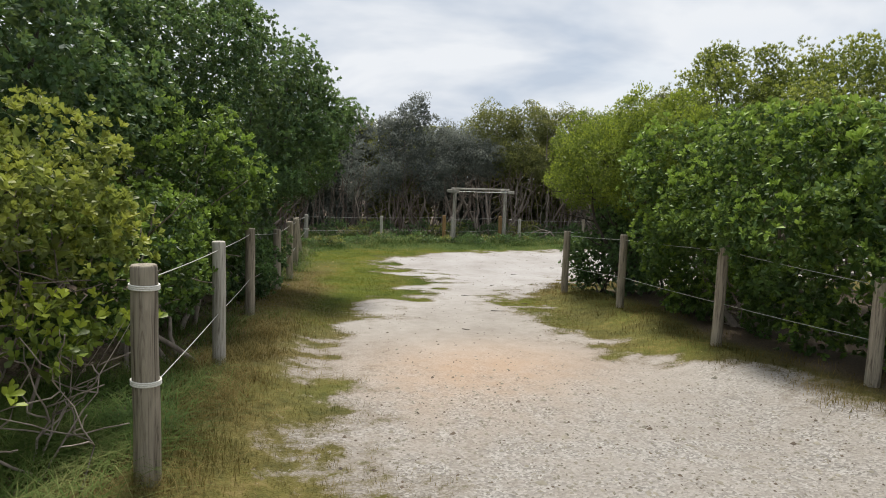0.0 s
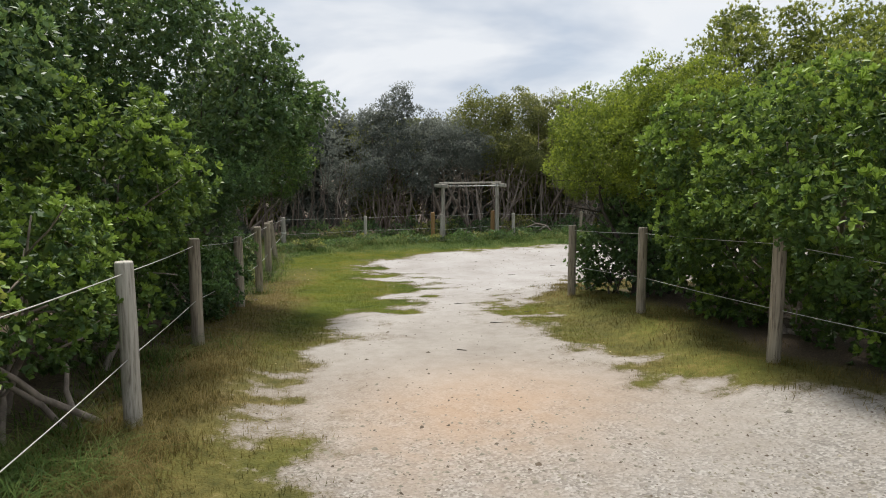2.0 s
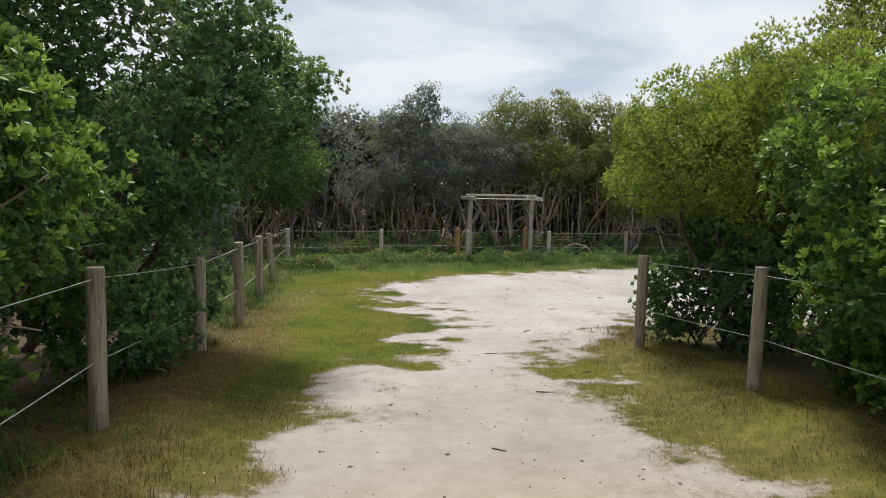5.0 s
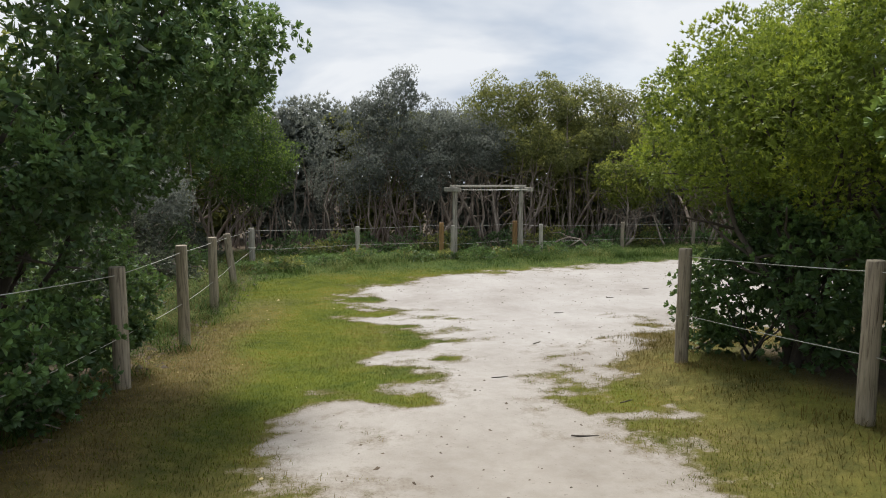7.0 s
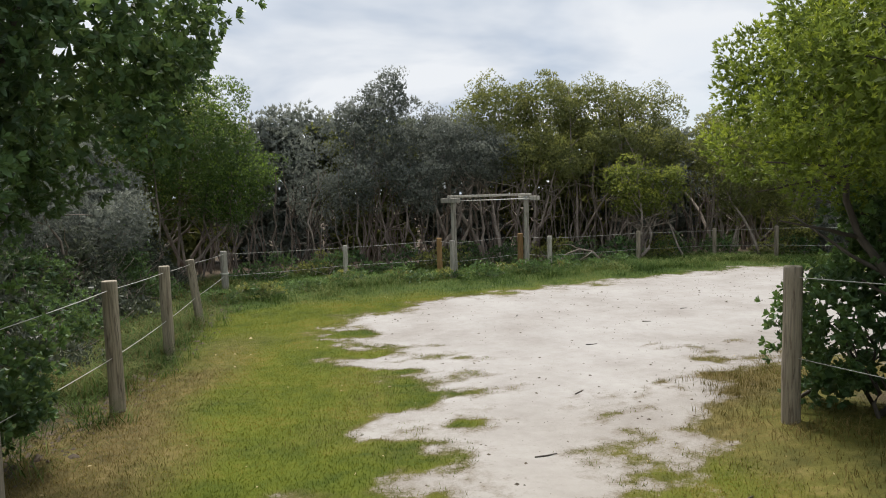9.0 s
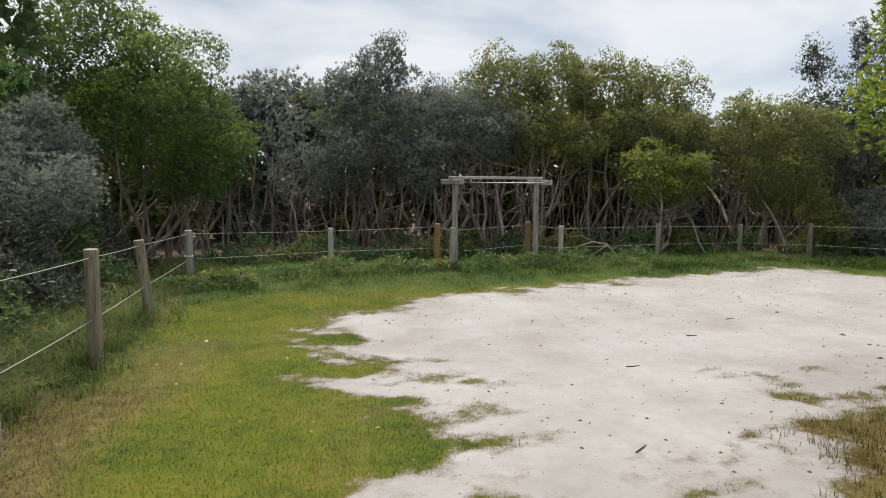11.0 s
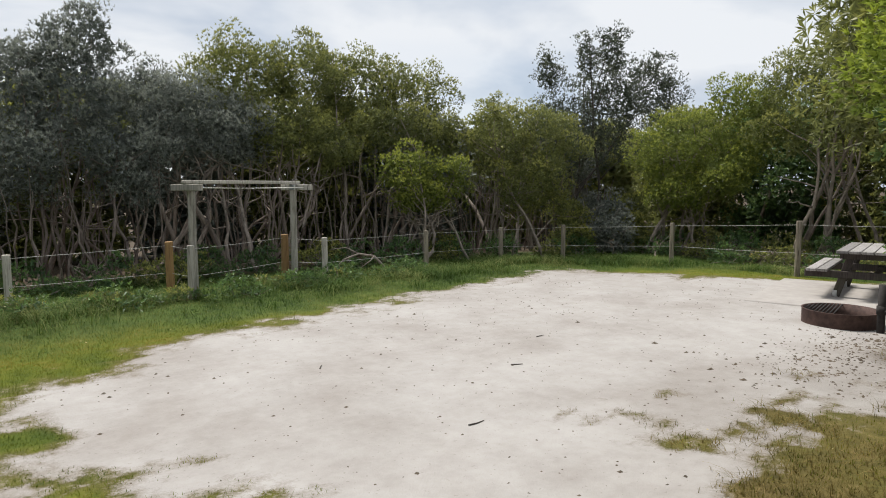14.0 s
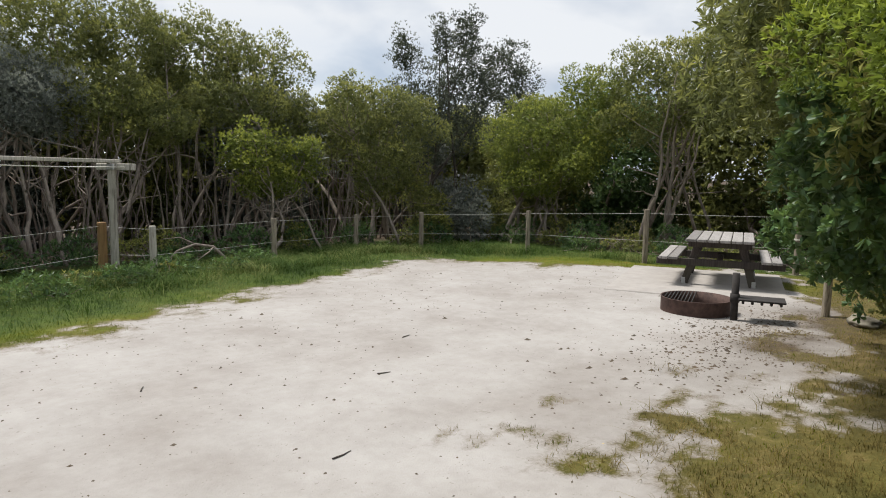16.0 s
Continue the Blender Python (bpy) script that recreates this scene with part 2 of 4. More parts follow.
    soil = ramp(n, l, fine, [(0.3, (0.105, 0.080, 0.050)), (0.7, (0.215, 0.175, 0.125))])
    sand = mixed(n, l, maths(n, l, "MULTIPLY", ramp(n, l, edge, [(0.55, (1, 1, 1)), (0.90, (0, 0, 0))]), 0.55), sand, soil)
    col = mixed(n, l, mask, turf, sand)
    lit = ramp(n, l, fine, [(0.3, (0.035, 0.026, 0.018)), (0.55, (0.085, 0.062, 0.040)), (0.75, (0.17, 0.125, 0.080))])
    col = mixed(n, l, at["litter"], col, lit)
    l.new(col, b.inputs["Base Color"])
    h = maths(n, l, "ADD", maths(n, l, "MULTIPLY", fine, 0.5), maths(n, l, "MULTIPLY", mid, 0.6))
    h = maths(n, l, "ADD", h, maths(n, l, "MULTIPLY", maths(n, l, "MULTIPLY", at["gravel"], grit.outputs["Distance"]), 0.9))
    bump(n, l, b, h, 0.7, 0.02)
    return m


GROUND = ground_material()

# ---- the lie of the land ----
rng = np.random.default_rng(7)


def ease(a):
    a = np.clip(a, 0, 1)
    return a * a * (3 - 2 * a)


def land(x, y):
    """Height of the ground: the track falls gently to the flat camping bay, verges stand a little higher."""
    x, y = np.asarray(x, float), np.asarray(y, float)
    z = -0.5 * np.clip((y - 0.5) / 14.0, 0, 1)
    fade = 1 - ease((y - 9.5) / 4.0)
    z = z + 0.14 * fade * (ease((-0.35 - x) / 0.9) + ease((x - 2.9) / 0.9))
    bank = ease((y - 19.6 - 0.12 * (x - 4)) / 1.2) * ease((14 - x) / 2) * 0.05
    calm = 1 - 0.85 * np.exp(-(((x - 11.5) / 2.4) ** 4 + ((y - 15.8) / 2.2) ** 4))
    return z + bank + calm * 0.012 * np.sin(1.7 * x + 0.6 * y) * np.sin(1.3 * y - 0.4 * x) + calm * 0.008 * np.sin(4.1 * x + 1.3) * np.sin(3.7 * y)


LEFT_EDGE = [(0.0, -6), (0.05, 3.5), (-0.08, 5.0), (-0.36, 5.6), (-0.36, 7.0), (-0.22, 7.9), (0.1, 8.9), (0.05, 9.9), (0.45, 10.8), (0.85, 10.9),
             (0.95, 11.9), (1.3, 12.6), (1.6, 13.1), (1.55, 13.7), (1.05, 14.3), (0.7, 15.0), (1.0, 15.4), (0.45, 16.2), (0.6, 17.4), (1.7, 18.2), (2.9, 18.55),
             (4.3, 19.2), (6.1, 19.8), (7.7, 20.3), (9.3, 20.7), (10.5, 20.5), (11.1, 19.3), (12.2, 17.6)]
RIGHT_EDGE = [(13.4, 15.3), (10.9, 14.1), (9.4, 13.95), (7.6, 13.25), (6.1, 12.85), (5.0, 13.25), (4.2, 13.5), (3.6, 12.9), (2.86, 11.9), (2.45, 11.0), (2.28, 10.2), (2.5, 9.3),
              (2.6, 8.1), (2.95, 7.0), (3.46, 6.05), (3.85, 5.3), (4.3, 4.6), (5.4, 3.2), (8.0, -6)]


def inside_distance(px, py, poly):
    """Signed distance to a closed outline, positive inside."""
    px, py = np.asarray(px, float), np.asarray(py, float)
    d2, inside = np.full(px.shape, 1e9), np.zeros(px.shape, bool)
    for (x0, y0), (x1, y1) in zip(poly, poly[1:] + poly[:1]):
        ex, ey = x1 - x0, y1 - y0
        k = np.clip(((px - x0) * ex + (py - y0) * ey) / (ex * ex + ey * ey), 0, 1)
        d2 = np.minimum(d2, (px - x0 - k * ex) ** 2 + (py - y0 - k * ey) ** 2)
        cross = (y0 > py) != (y1 > py)
        xs = x0 + (py - y0) * ex / (ey if abs(ey) > 1e-9 else 1e-9)
        inside ^= cross & (px < xs)
    return np.where(inside, 1, -1) * np.sqrt(d2)


def lattice(x, y, seed):
    """Smooth random heights between the corners of a unit grid, 0 to 1."""
    i, j = np.floor(x), np.floor(y)
    u, v = ease(x - i), ease(y - j)

    def corner(a, c):
        k = np.sin(a * 127.1 + c * 311.7 + seed * 74.7) * 43758.5453
        return k - np.floor(k)

    low = corner(i, j) * (1 - u) + corner(i + 1, j) * u
    high = corner(i, j + 1) * (1 - u) + corner(i + 1, j + 1) * u
    return low * (1 - v) + high * v


def wobble(x, y, s):
    """Uneven patches of about 3 / s metres, -1 to 1, with finer ones on them."""
    f, total = s / 3.0, 0.0
    for k in range(4):
        x2, y2 = 0.8 * x - 0.6 * y, 0.6 * x + 0.8 * y
        total = total + (lattice(x2 * f + 3.1 * k, y2 * f - 1.7 * k, k) - 0.5) * 0.6 ** k
        f = f * 2.03
    return np.clip(total * 1.7, -1, 1)


def sandiness(x, y):
    d = inside_distance(x, y, LEFT_EDGE + RIGHT_EDGE)
    worn = 1 + 0.6 * ease((y - 9.0) / 1.5) * (1 - ease((y - 15.5) / 2.0))
    patchy = worn * (0.30 * wobble(x, y, 2.6) + 0.34 * wobble(x + 5, y * 1.5 - 3, 6.1))
    verge = ease((x - 2.6) / 0.8) * ease((y - 11.6) / 0.8) * (1 - ease((y - 14.6) / 1.0))
    d = d + verge * (0.12 + 0.45 * wobble(x + 3, y, 5.0))
    near_edge = np.exp(-(d / np.where(d < 0, 1.5, 1.0)) ** 2)
    return 0.5 + 0.9 * np.clip(d / 0.9 + patchy * (0.4 + near_edge), -1, 1)


def dryness(x, y):
    left = ease((-0.45 - x + 0.25 * wobble(x, y, 1.1)) / 0.8) * (1 - ease((y - 14) / 3))
    near = 1 - ease((y - 8.5) / 3.5)
    right = ease((x - 2.4) / 0.6) * (1 - ease((y - 13.6) / 2)) * (0.55 + 0.3 * ease((y - 11) / 1.5))
    return np.clip(np.maximum(np.maximum(left * 0.9, near * 0.6), right) + 0.25 * wobble(x, y, 2.7), 0, 1)


def litteriness(x, y):
    left = ease((-1.75 - x + 0.2 * wobble(x, y, 2.0)) / 0.5) * (1 - 0.6 * ease((y - 14) / 2))
    left = np.maximum(left, ease((-2.5 - x) / 0.5))
    right = ease((x - 4.1 + 0.25 * wobble(x, y, 2.0)) / 0.5) * (1 - ease((y - 11.4 - 0.13 * (x - 4)) / 0.6))
    far = ease((y - 23.2 - 0.1 * wobble(x, y, 2)) / 0.8)
    east = ease((x - 14.2) / 0.8)
    pit = 0.95 * np.exp(-(((x - 8.9) / 2.0) ** 2 + ((y - 13.55) / 0.62) ** 2)) * (0.75 + 0.6 * wobble(x, y, 5.0))
    return np.clip(np.maximum.reduce([left, right, far, east, pit]), 0, 1)


def lushness(x, y):
    """Deeper green, longer grass on the strip along the far and side fences."""
    line = np.interp(x, [-2.2, 0.4, 2.8, 5, 7.6, 9.9, 11, 12.9, 13.3, 13.8], [20.0, 20.8, 21.1, 21.5, 22.0, 22.5, 21.9, 20.6, 18.0, 15.0])
    return ease((y - line + 2.3 + 0.5 * wobble(x, y, 2.0)) / 1.2)


def grid_axis(lo, hi, step, far):
    inner = np.arange(lo, hi + step / 2, step)
    out = [lo - 1, lo - 3, lo - 8, lo - 25, lo - 80, lo - far][::-1]
    return np.array(out + list(inner) + [hi + 1, hi + 3, hi + 8, hi + 25, hi + 80, hi + far])


gx, gy = grid_axis(-5, 16, 0.09, 600), grid_axis(-3, 26, 0.09, 600)
GX, GY = np.meshgrid(gx, gy)
gv = np.stack([GX.ravel(), GY.ravel(), land(GX, GY).ravel()], 1)
nx, ny = len(gx), len(gy)
idx = np.arange(nx * ny).reshape(ny, nx)
gf = np.stack([idx[:-1, :-1], idx[:-1, 1:], idx[1:, 1:], idx[1:, :-1]], -1).reshape(-1, 4)


def mesh_from(name, verts, faces, mat, smooth=False):
    """A mesh out of arrays; faces all have the same number of corners."""
    me = bpy.data.meshes.new(name)
    nf, k = faces.shape
    me.vertices.add(len(verts))
    me.vertices.foreach_set("co", np.ascontiguousarray(verts, np.float32).ravel())
    me.loops.add(nf * k)
    me.loops.foreach_set("vertex_index", np.ascontiguousarray(faces, np.int32).ravel())
    me.polygons.add(nf)
    me.polygons.foreach_set("loop_start", np.arange(0, nf * k, k, dtype=np.int32))
    if smooth:
        me.polygons.foreach_set("use_smooth", np.ones(nf, bool))
    me.update(calc_edges=True)
    me.materials.append(mat)
    return me


gme = mesh_from("ground", gv, gf, GROUND, True)
for key, values in (("sand", sandiness(gv[:, 0], gv[:, 1])), ("litter", litteriness(gv[:, 0], gv[:, 1])), ("dry", dryness(gv[:, 0], gv[:, 1])),
                    ("gravel", 1 - ease((gv[:, 1] - 3.6) / 5.0)), ("track", 1 - ease((gv[:, 1] - 7.5) / 6.5)), ("lush", lushness(gv[:, 0], gv[:, 1])),
                    ("ochre", np.exp(-(((gv[:, 0] - 1.35) / 1.25) ** 2 + ((gv[:, 1] - 6.4) / 1.0) ** 2)) + 0.5 * np.exp(-(((gv[:, 0] - 0.7) / 0.9) ** 2 + ((gv[:, 1] - 5.5) / 1.2) ** 2)))):
    gme.attributes.new(key, "FLOAT", "POINT").data.foreach_set("value", np.clip(values, 0, 2).astype(np.float32))
ground = tagged(new("ground", gme), "pale sand and gravel track with worn grass verges", "ground", kind="structure")

# ---- building helpers ----


def part(name, bm, mat, parent=None, label=""):
    me = bpy.data.meshes.new(name)
    bm.to_mesh(me)
    bm.free()
    me.materials.append(mat)
    ob = new(name, me)
    ob.parent = parent
    if label:
        ob["label"] = label
    return ob


def thing(name, x, y, z, rz=0.0):
    ob = new(name)
    ob.empty_display_size = 0.1
    ob.matrix_basis = pose(x, y, z, 0, 0, rz)
    return ob


def box(bm, size, at=(0, 0, 0), rot=(0, 0, 0), bevel=0.004):
    """A board with broken edges, added to bm."""
    sub = bmesh.new()
    bmesh.ops.create_cube(sub, size=1.0)
    bmesh.ops.scale(sub, vec=size, verts=sub.verts)
    if bevel:
        bmesh.ops.bevel(sub, geom=list(sub.edges), offset=bevel, segments=1, affect="EDGES")
    bmesh.ops.transform(sub, matrix=pose(*at, *rot), verts=sub.verts)
    me = bpy.data.meshes.new("tmp")
    sub.to_mesh(me)
    sub.free()
    bm.from_mesh(me)
    bpy.data.meshes.remove(me)
    return bm


def tube(bm, pts, radii, sides=8, cap=True):
    """A tube along points, with a radius at each."""
    rings = []
    up = Vector((0.13, 0.27, 0.95)).normalized()
    for i, p in enumerate(pts):
        a, c = Vector(pts[max(i - 1, 0)]), Vector(pts[min(i + 1, len(pts) - 1)])
        d = (c - a).normalized()
        u = d.cross(up if abs(d.dot(up)) < 0.95 else Vector((1, 0, 0))).normalized()
        v = d.cross(u)
        rings.append([bm.verts.new(Vector(p) + radii[i] * (math.cos(k * math.tau / sides) * u + math.sin(k * math.tau / sides) * v)) for k in range(sides)])
    for r0, r1 in zip(rings, rings[1:]):
        for k in range(sides):
            f = bm.faces.new((r0[k], r0[(k + 1) % sides], r1[(k + 1) % sides], r1[k]))
            f.smooth = True
    if cap:
        bm.faces.new(rings[0][::-1])
        bm.faces.new(rings[-1])
    return bm


# ---- fence posts and cables ----


def post_mesh(h, r, seed):
    """A round turned post with a flat, slightly worn top, standing in the ground."""
    rd = random.Random(seed)
    bm = bmesh.new()
    zs = [-0.25, 0.0, h * 0.3, h * 0.6, h - 0.05, h - 0.012, h]
    rs = [r * 1.03, r * 1.03, r * 1.01, r, r * 0.99, r * 0.98, r * 0.90]
    pts = [(rd.uniform(-0.003, 0.003), rd.uniform(-0.003, 0.003), z) for z in zs[:4]] + [(0.0, 0.0, z) for z in zs[4:]]
    tube(bm, pts, rs, 18)
    return bm


def post_base(x, y):
    return float(land(x, y))


POSTS = {}


def fence_post(key, x, y, top, r=0.062, mat=None, label="weathered round timber fence post in the grass", lean=(0, 0), ties=()):
    """A post whose top stands at the height top (world)."""
    z = post_base(x, y)
    h = top - z
    root = thing("fence_post", x, y, z)
    root.matrix_basis = pose(x, y, z, lean[0], lean[1], 0 if any(lean) else hash_angle(x, y))
    part("shaft", post_mesh(h, r, key), mat or WOOD_POST, root)
    for hz in ties:
        bm = bmesh.new()
        for turn in range(3):
            pts = [((r + 0.006) * math.cos(a), (r + 0.006) * math.sin(a), hz + 0.009 * turn + 0.004 * math.sin(a)) for a in [math.tau * i / 18 for i in range(19)]]
            tube(bm, pts, [0.0055] * 19, 6, False)
        tube(bm, [(r, 0.0, hz), (r + 0.012, 0.012, hz - 0.012), (r + 0.010, 0.028, hz - 0.04)], [0.006, 0.007, 0.004], 6)
        part("rope_tie", bm, ROPE, root, "white cord wound round the post")
    tagged(root, label, "fence post", "fence posts of the camping bay")
    POSTS[key] = (Matrix(root.matrix_basis), h, r)
    return root


def hash_angle(x, y):
    return (x * 137.0 + y * 71.0) % 360


fence_post("R0", 4.45, 5.07, 0.95, 0.06)
fence_post("L1", -1.14, 3.44, 1.20, 0.067, ties=(0.545, 1.05), label="stout round timber post wound with white cord")
fence_post("L2", -1.30, 5.83, 1.07, 0.058, WOOD_GREY)
fence_post("L3", -1.48, 8.37, 0.97, 0.062)
fence_post("L4", -1.50, 10.95, 0.74, 0.064)
fence_post("R1", 3.91, 6.69, 1.07, 0.058)
fence_post("R2", 3.79, 9.20, 0.93, 0.058)
fence_post("R3", 3.56, 11.23, 0.80, 0.062, WOOD_POST)
fence_post("L6", -1.54, 13.05, 0.71, 0.064)
fence_post("L7", -1.66, 15.18, 0.62, 0.064)
fence_post("L8", -1.78, 17.4, 0.50, 0.062, lean=(0, -6))
fence_post("L9", -1.89, 20.15, 0.40, 0.066, WOOD_GREY, ties=(0.40,), label="grey timber corner post wound with white cord")
fence_post("F1", 0.44, 21.42, 0.33, 0.052, WOOD_GREY)
fence_post("F2", 2.56, 21.69, 0.39, 0.062, WOOD_FRESH, label="orange treated timber post beside the clothes line")
fence_post("G1", 2.77, 21.13, 0.36, 0.058, WOOD_GREY, label="short grey timber post against the clothes line")
fence_post("G2", 4.56, 22.06, 0.40, 0.066, WOOD_FRESH, label="brown timber post behind the clothes line")
fence_post("F3", 5.16, 21.68, 0.34, 0.052, WOOD_GREY)
fence_post("F4", 7.60, 22.20, 0.34, 0.05)
fence_post("F5", 9.90, 22.65, 0.30, 0.05)
fence_post("KC", 11.05, 21.80, 0.36, 0.05)
fence_post("K1", 12.90, 20.25, 0.41, 0.05)
fence_post("K2", 13.12, 17.53, 0.56, 0.052)
fence_post("K3", 13.67, 14.93, 0.60, 0.054, ties=(0.62,), label="timber corner post wound with white cord")
fence_post("K4", 9.94, 13.57, 0.54, 0.047)


def fence_cable(keys, up, label="thin pale cable strung through the fence posts"):
    """One cable through a run of posts, at the share up of each post's height, sagging a little between them."""
    pts = []
    anchors = [POSTS[k][0] @ Vector((0, 0, POSTS[k][1] * up)) for k in keys]
    for a, c in zip(anchors, anchors[1:]):
        for i in range(8):
            s = i / 8
            pts.append(a.lerp(c, s) - Vector((0, 0, 0.008 * 4 * s * (1 - s))))
    pts.append(anchors[-1])
    ob = part("fence_cable", tube(bmesh.new(), pts, [0.0033] * len(pts), 6), CABLE)
    tagged(ob, label, "cable", "cables of the fence")


for up in (0.93, 0.42):
    fence_cable(("L1", "L2", "L3", "L4", "L6", "L7", "L8", "L9"), up)
    fence_cable(("L9", "F1", "F2"), up)
    fence_cable(("F2", "G1"), up)
    fence_cable(("G1", "G2"), up)
    fence_cable(("G2", "F3"), up)
    fence_cable(("F3", "F4", "F5", "KC"), up)
    fence_cable(("KC", "K1", "K2", "K3"), up)
    fence_cable(("K3", "K4"), up)
    fence_cable(("R0", "R1", "R2", "R3"), up)

# ---- clothes line ----


def clothes_line():
    (ax, ay), (bx, by) = (2.84, 21.27), (4.67, 21.88)
    span, turn = math.hypot(bx - ax, by - ay), math.degrees(math.atan2(by - ay, bx - ax))
    z = post_base(ax, ay)
    root = thing("clothes_line", ax, ay, z, turn)
    top = 1.78
    for x in (0.0, span):
        ob = part("upright", post_mesh(top - 0.03, 0.058, "line%f" % x), WOOD_GREY, root)
        ob.matrix_basis = pose(x, 0, 0)
        arm = part("cross_arm", box(bmesh.new(), (0.09, 0.78, 0.10), bevel=0.008), WOOD_GREY, root)
        arm.matrix_basis = pose(x + (0.075 if x else -0.075), 0, top - 0.085)
    beam = part("top_beam", box(bmesh.new(), (span + 0.26, 0.10, 0.055), bevel=0.008), WOOD_GREY, root)
    beam.matrix_basis = pose(span / 2, 0, top)
    for y in (-0.30, -0.1, 0.1, 0.30):
        pts = [(span * i / 10, y, top - 0.085 - 0.012 * 4 * (i / 10) * (1 - i / 10)) for i in range(11)]
        part("line", tube(bmesh.new(), pts, [0.004] * 11, 6), ROPE, root, "white washing cord")
    plate = part("bracket", box(bmesh.new(), (0.02, 0.14, 0.08), bevel=0.003), GALV, root, "pale metal bracket")
    plate.matrix_basis = pose(span - 0.07, -0.07, top - 0.085)
    tagged(root, "grey timber clothes line frame with white cords", "clothes line")


clothes_line()

# ---- concrete slab, picnic table, fire ring ----
AXIS = 19.0


def slab():
    bm = box(bmesh.new(), (2.95, 2.5, 0.14), bevel=0.012)
    ob = part("concrete_slab", bm, CONCRETE)
    ob.matrix_basis = pose(11.55, 15.8, -0.558, 0, 0, AXIS)
    tagged(ob, "smooth pale concrete slab under the picnic table", "slab", kind="structure")


slab()
SLAB_Z = -0.488


def picnic_table():
    root = thing("picnic_table", 11.95, 15.62, SLAB_Z, AXIS)
    long, wide, high, seat = 1.85, 0.98, 0.74, 0.45
    n = 6
    w = wide / n
    for i in range(n):
        ob = part("top_plank", box(bmesh.new(), (long, w - 0.012, 0.042), bevel=0.006), WOOD_TABLE, root)
        ob.matrix_basis = pose(random.uniform(-0.006, 0.006), -wide / 2 + w * (i + 0.5), high - 0.021)
    for side in (-1, 1):
        for k in (0, 1):
            ob = part("seat_plank", box(bmesh.new(), (long, 0.135, 0.042), bevel=0.006), WOOD_TABLE, root)
            ob.matrix_basis = pose(random.uniform(-0.006, 0.006), side * (0.66 + 0.148 * k), seat - 0.021)
    for x in (-0.62, 0.62):
        ob = part("seat_bearer", box(bmesh.new(), (0.05, 1.86, 0.11), bevel=0.006), WOOD_DARK, root)
        ob.matrix_basis = pose(x - 0.05 * (1 if x > 0 else -1) * 0 - 0.05, 0, seat - 0.042 - 0.055)
        ob = part("top_bearer", box(bmesh.new(), (0.05, wide - 0.06, 0.10), bevel=0.006), WOOD_DARK, root)
        ob.matrix_basis = pose(x - 0.05, 0, high - 0.042 - 0.05)
        for side in (-1, 1):
            run, rise = 0.20, high - 0.045
            ob = part("leg", box(bmesh.new(), (0.055, 0.11, math.hypot(run, rise) - 0.01), bevel=0.006), WOOD_DARK, root)
            ob.matrix_basis = pose(x, side * (0.50 - run / 2), rise / 2 + 0.008, math.degrees(math.atan2(run, rise)) * side)
            foot = part("foot_bracket", box(bmesh.new(), (0.07, 0.06, 0.10), bevel=0.003), GALV, root, "galvanised foot bracket")
            foot.matrix_basis = pose(x, side * 0.51, 0.05)
    ob = part("stretcher", box(bmesh.new(), (1.2, 0.09, 0.045), bevel=0.006), WOOD_DARK, root)
    ob.matrix_basis = pose(0, 0, seat - 0.1)
    tagged(root, "dark timber picnic table with grey worn planks and attached benches", "picnic table")


picnic_table()


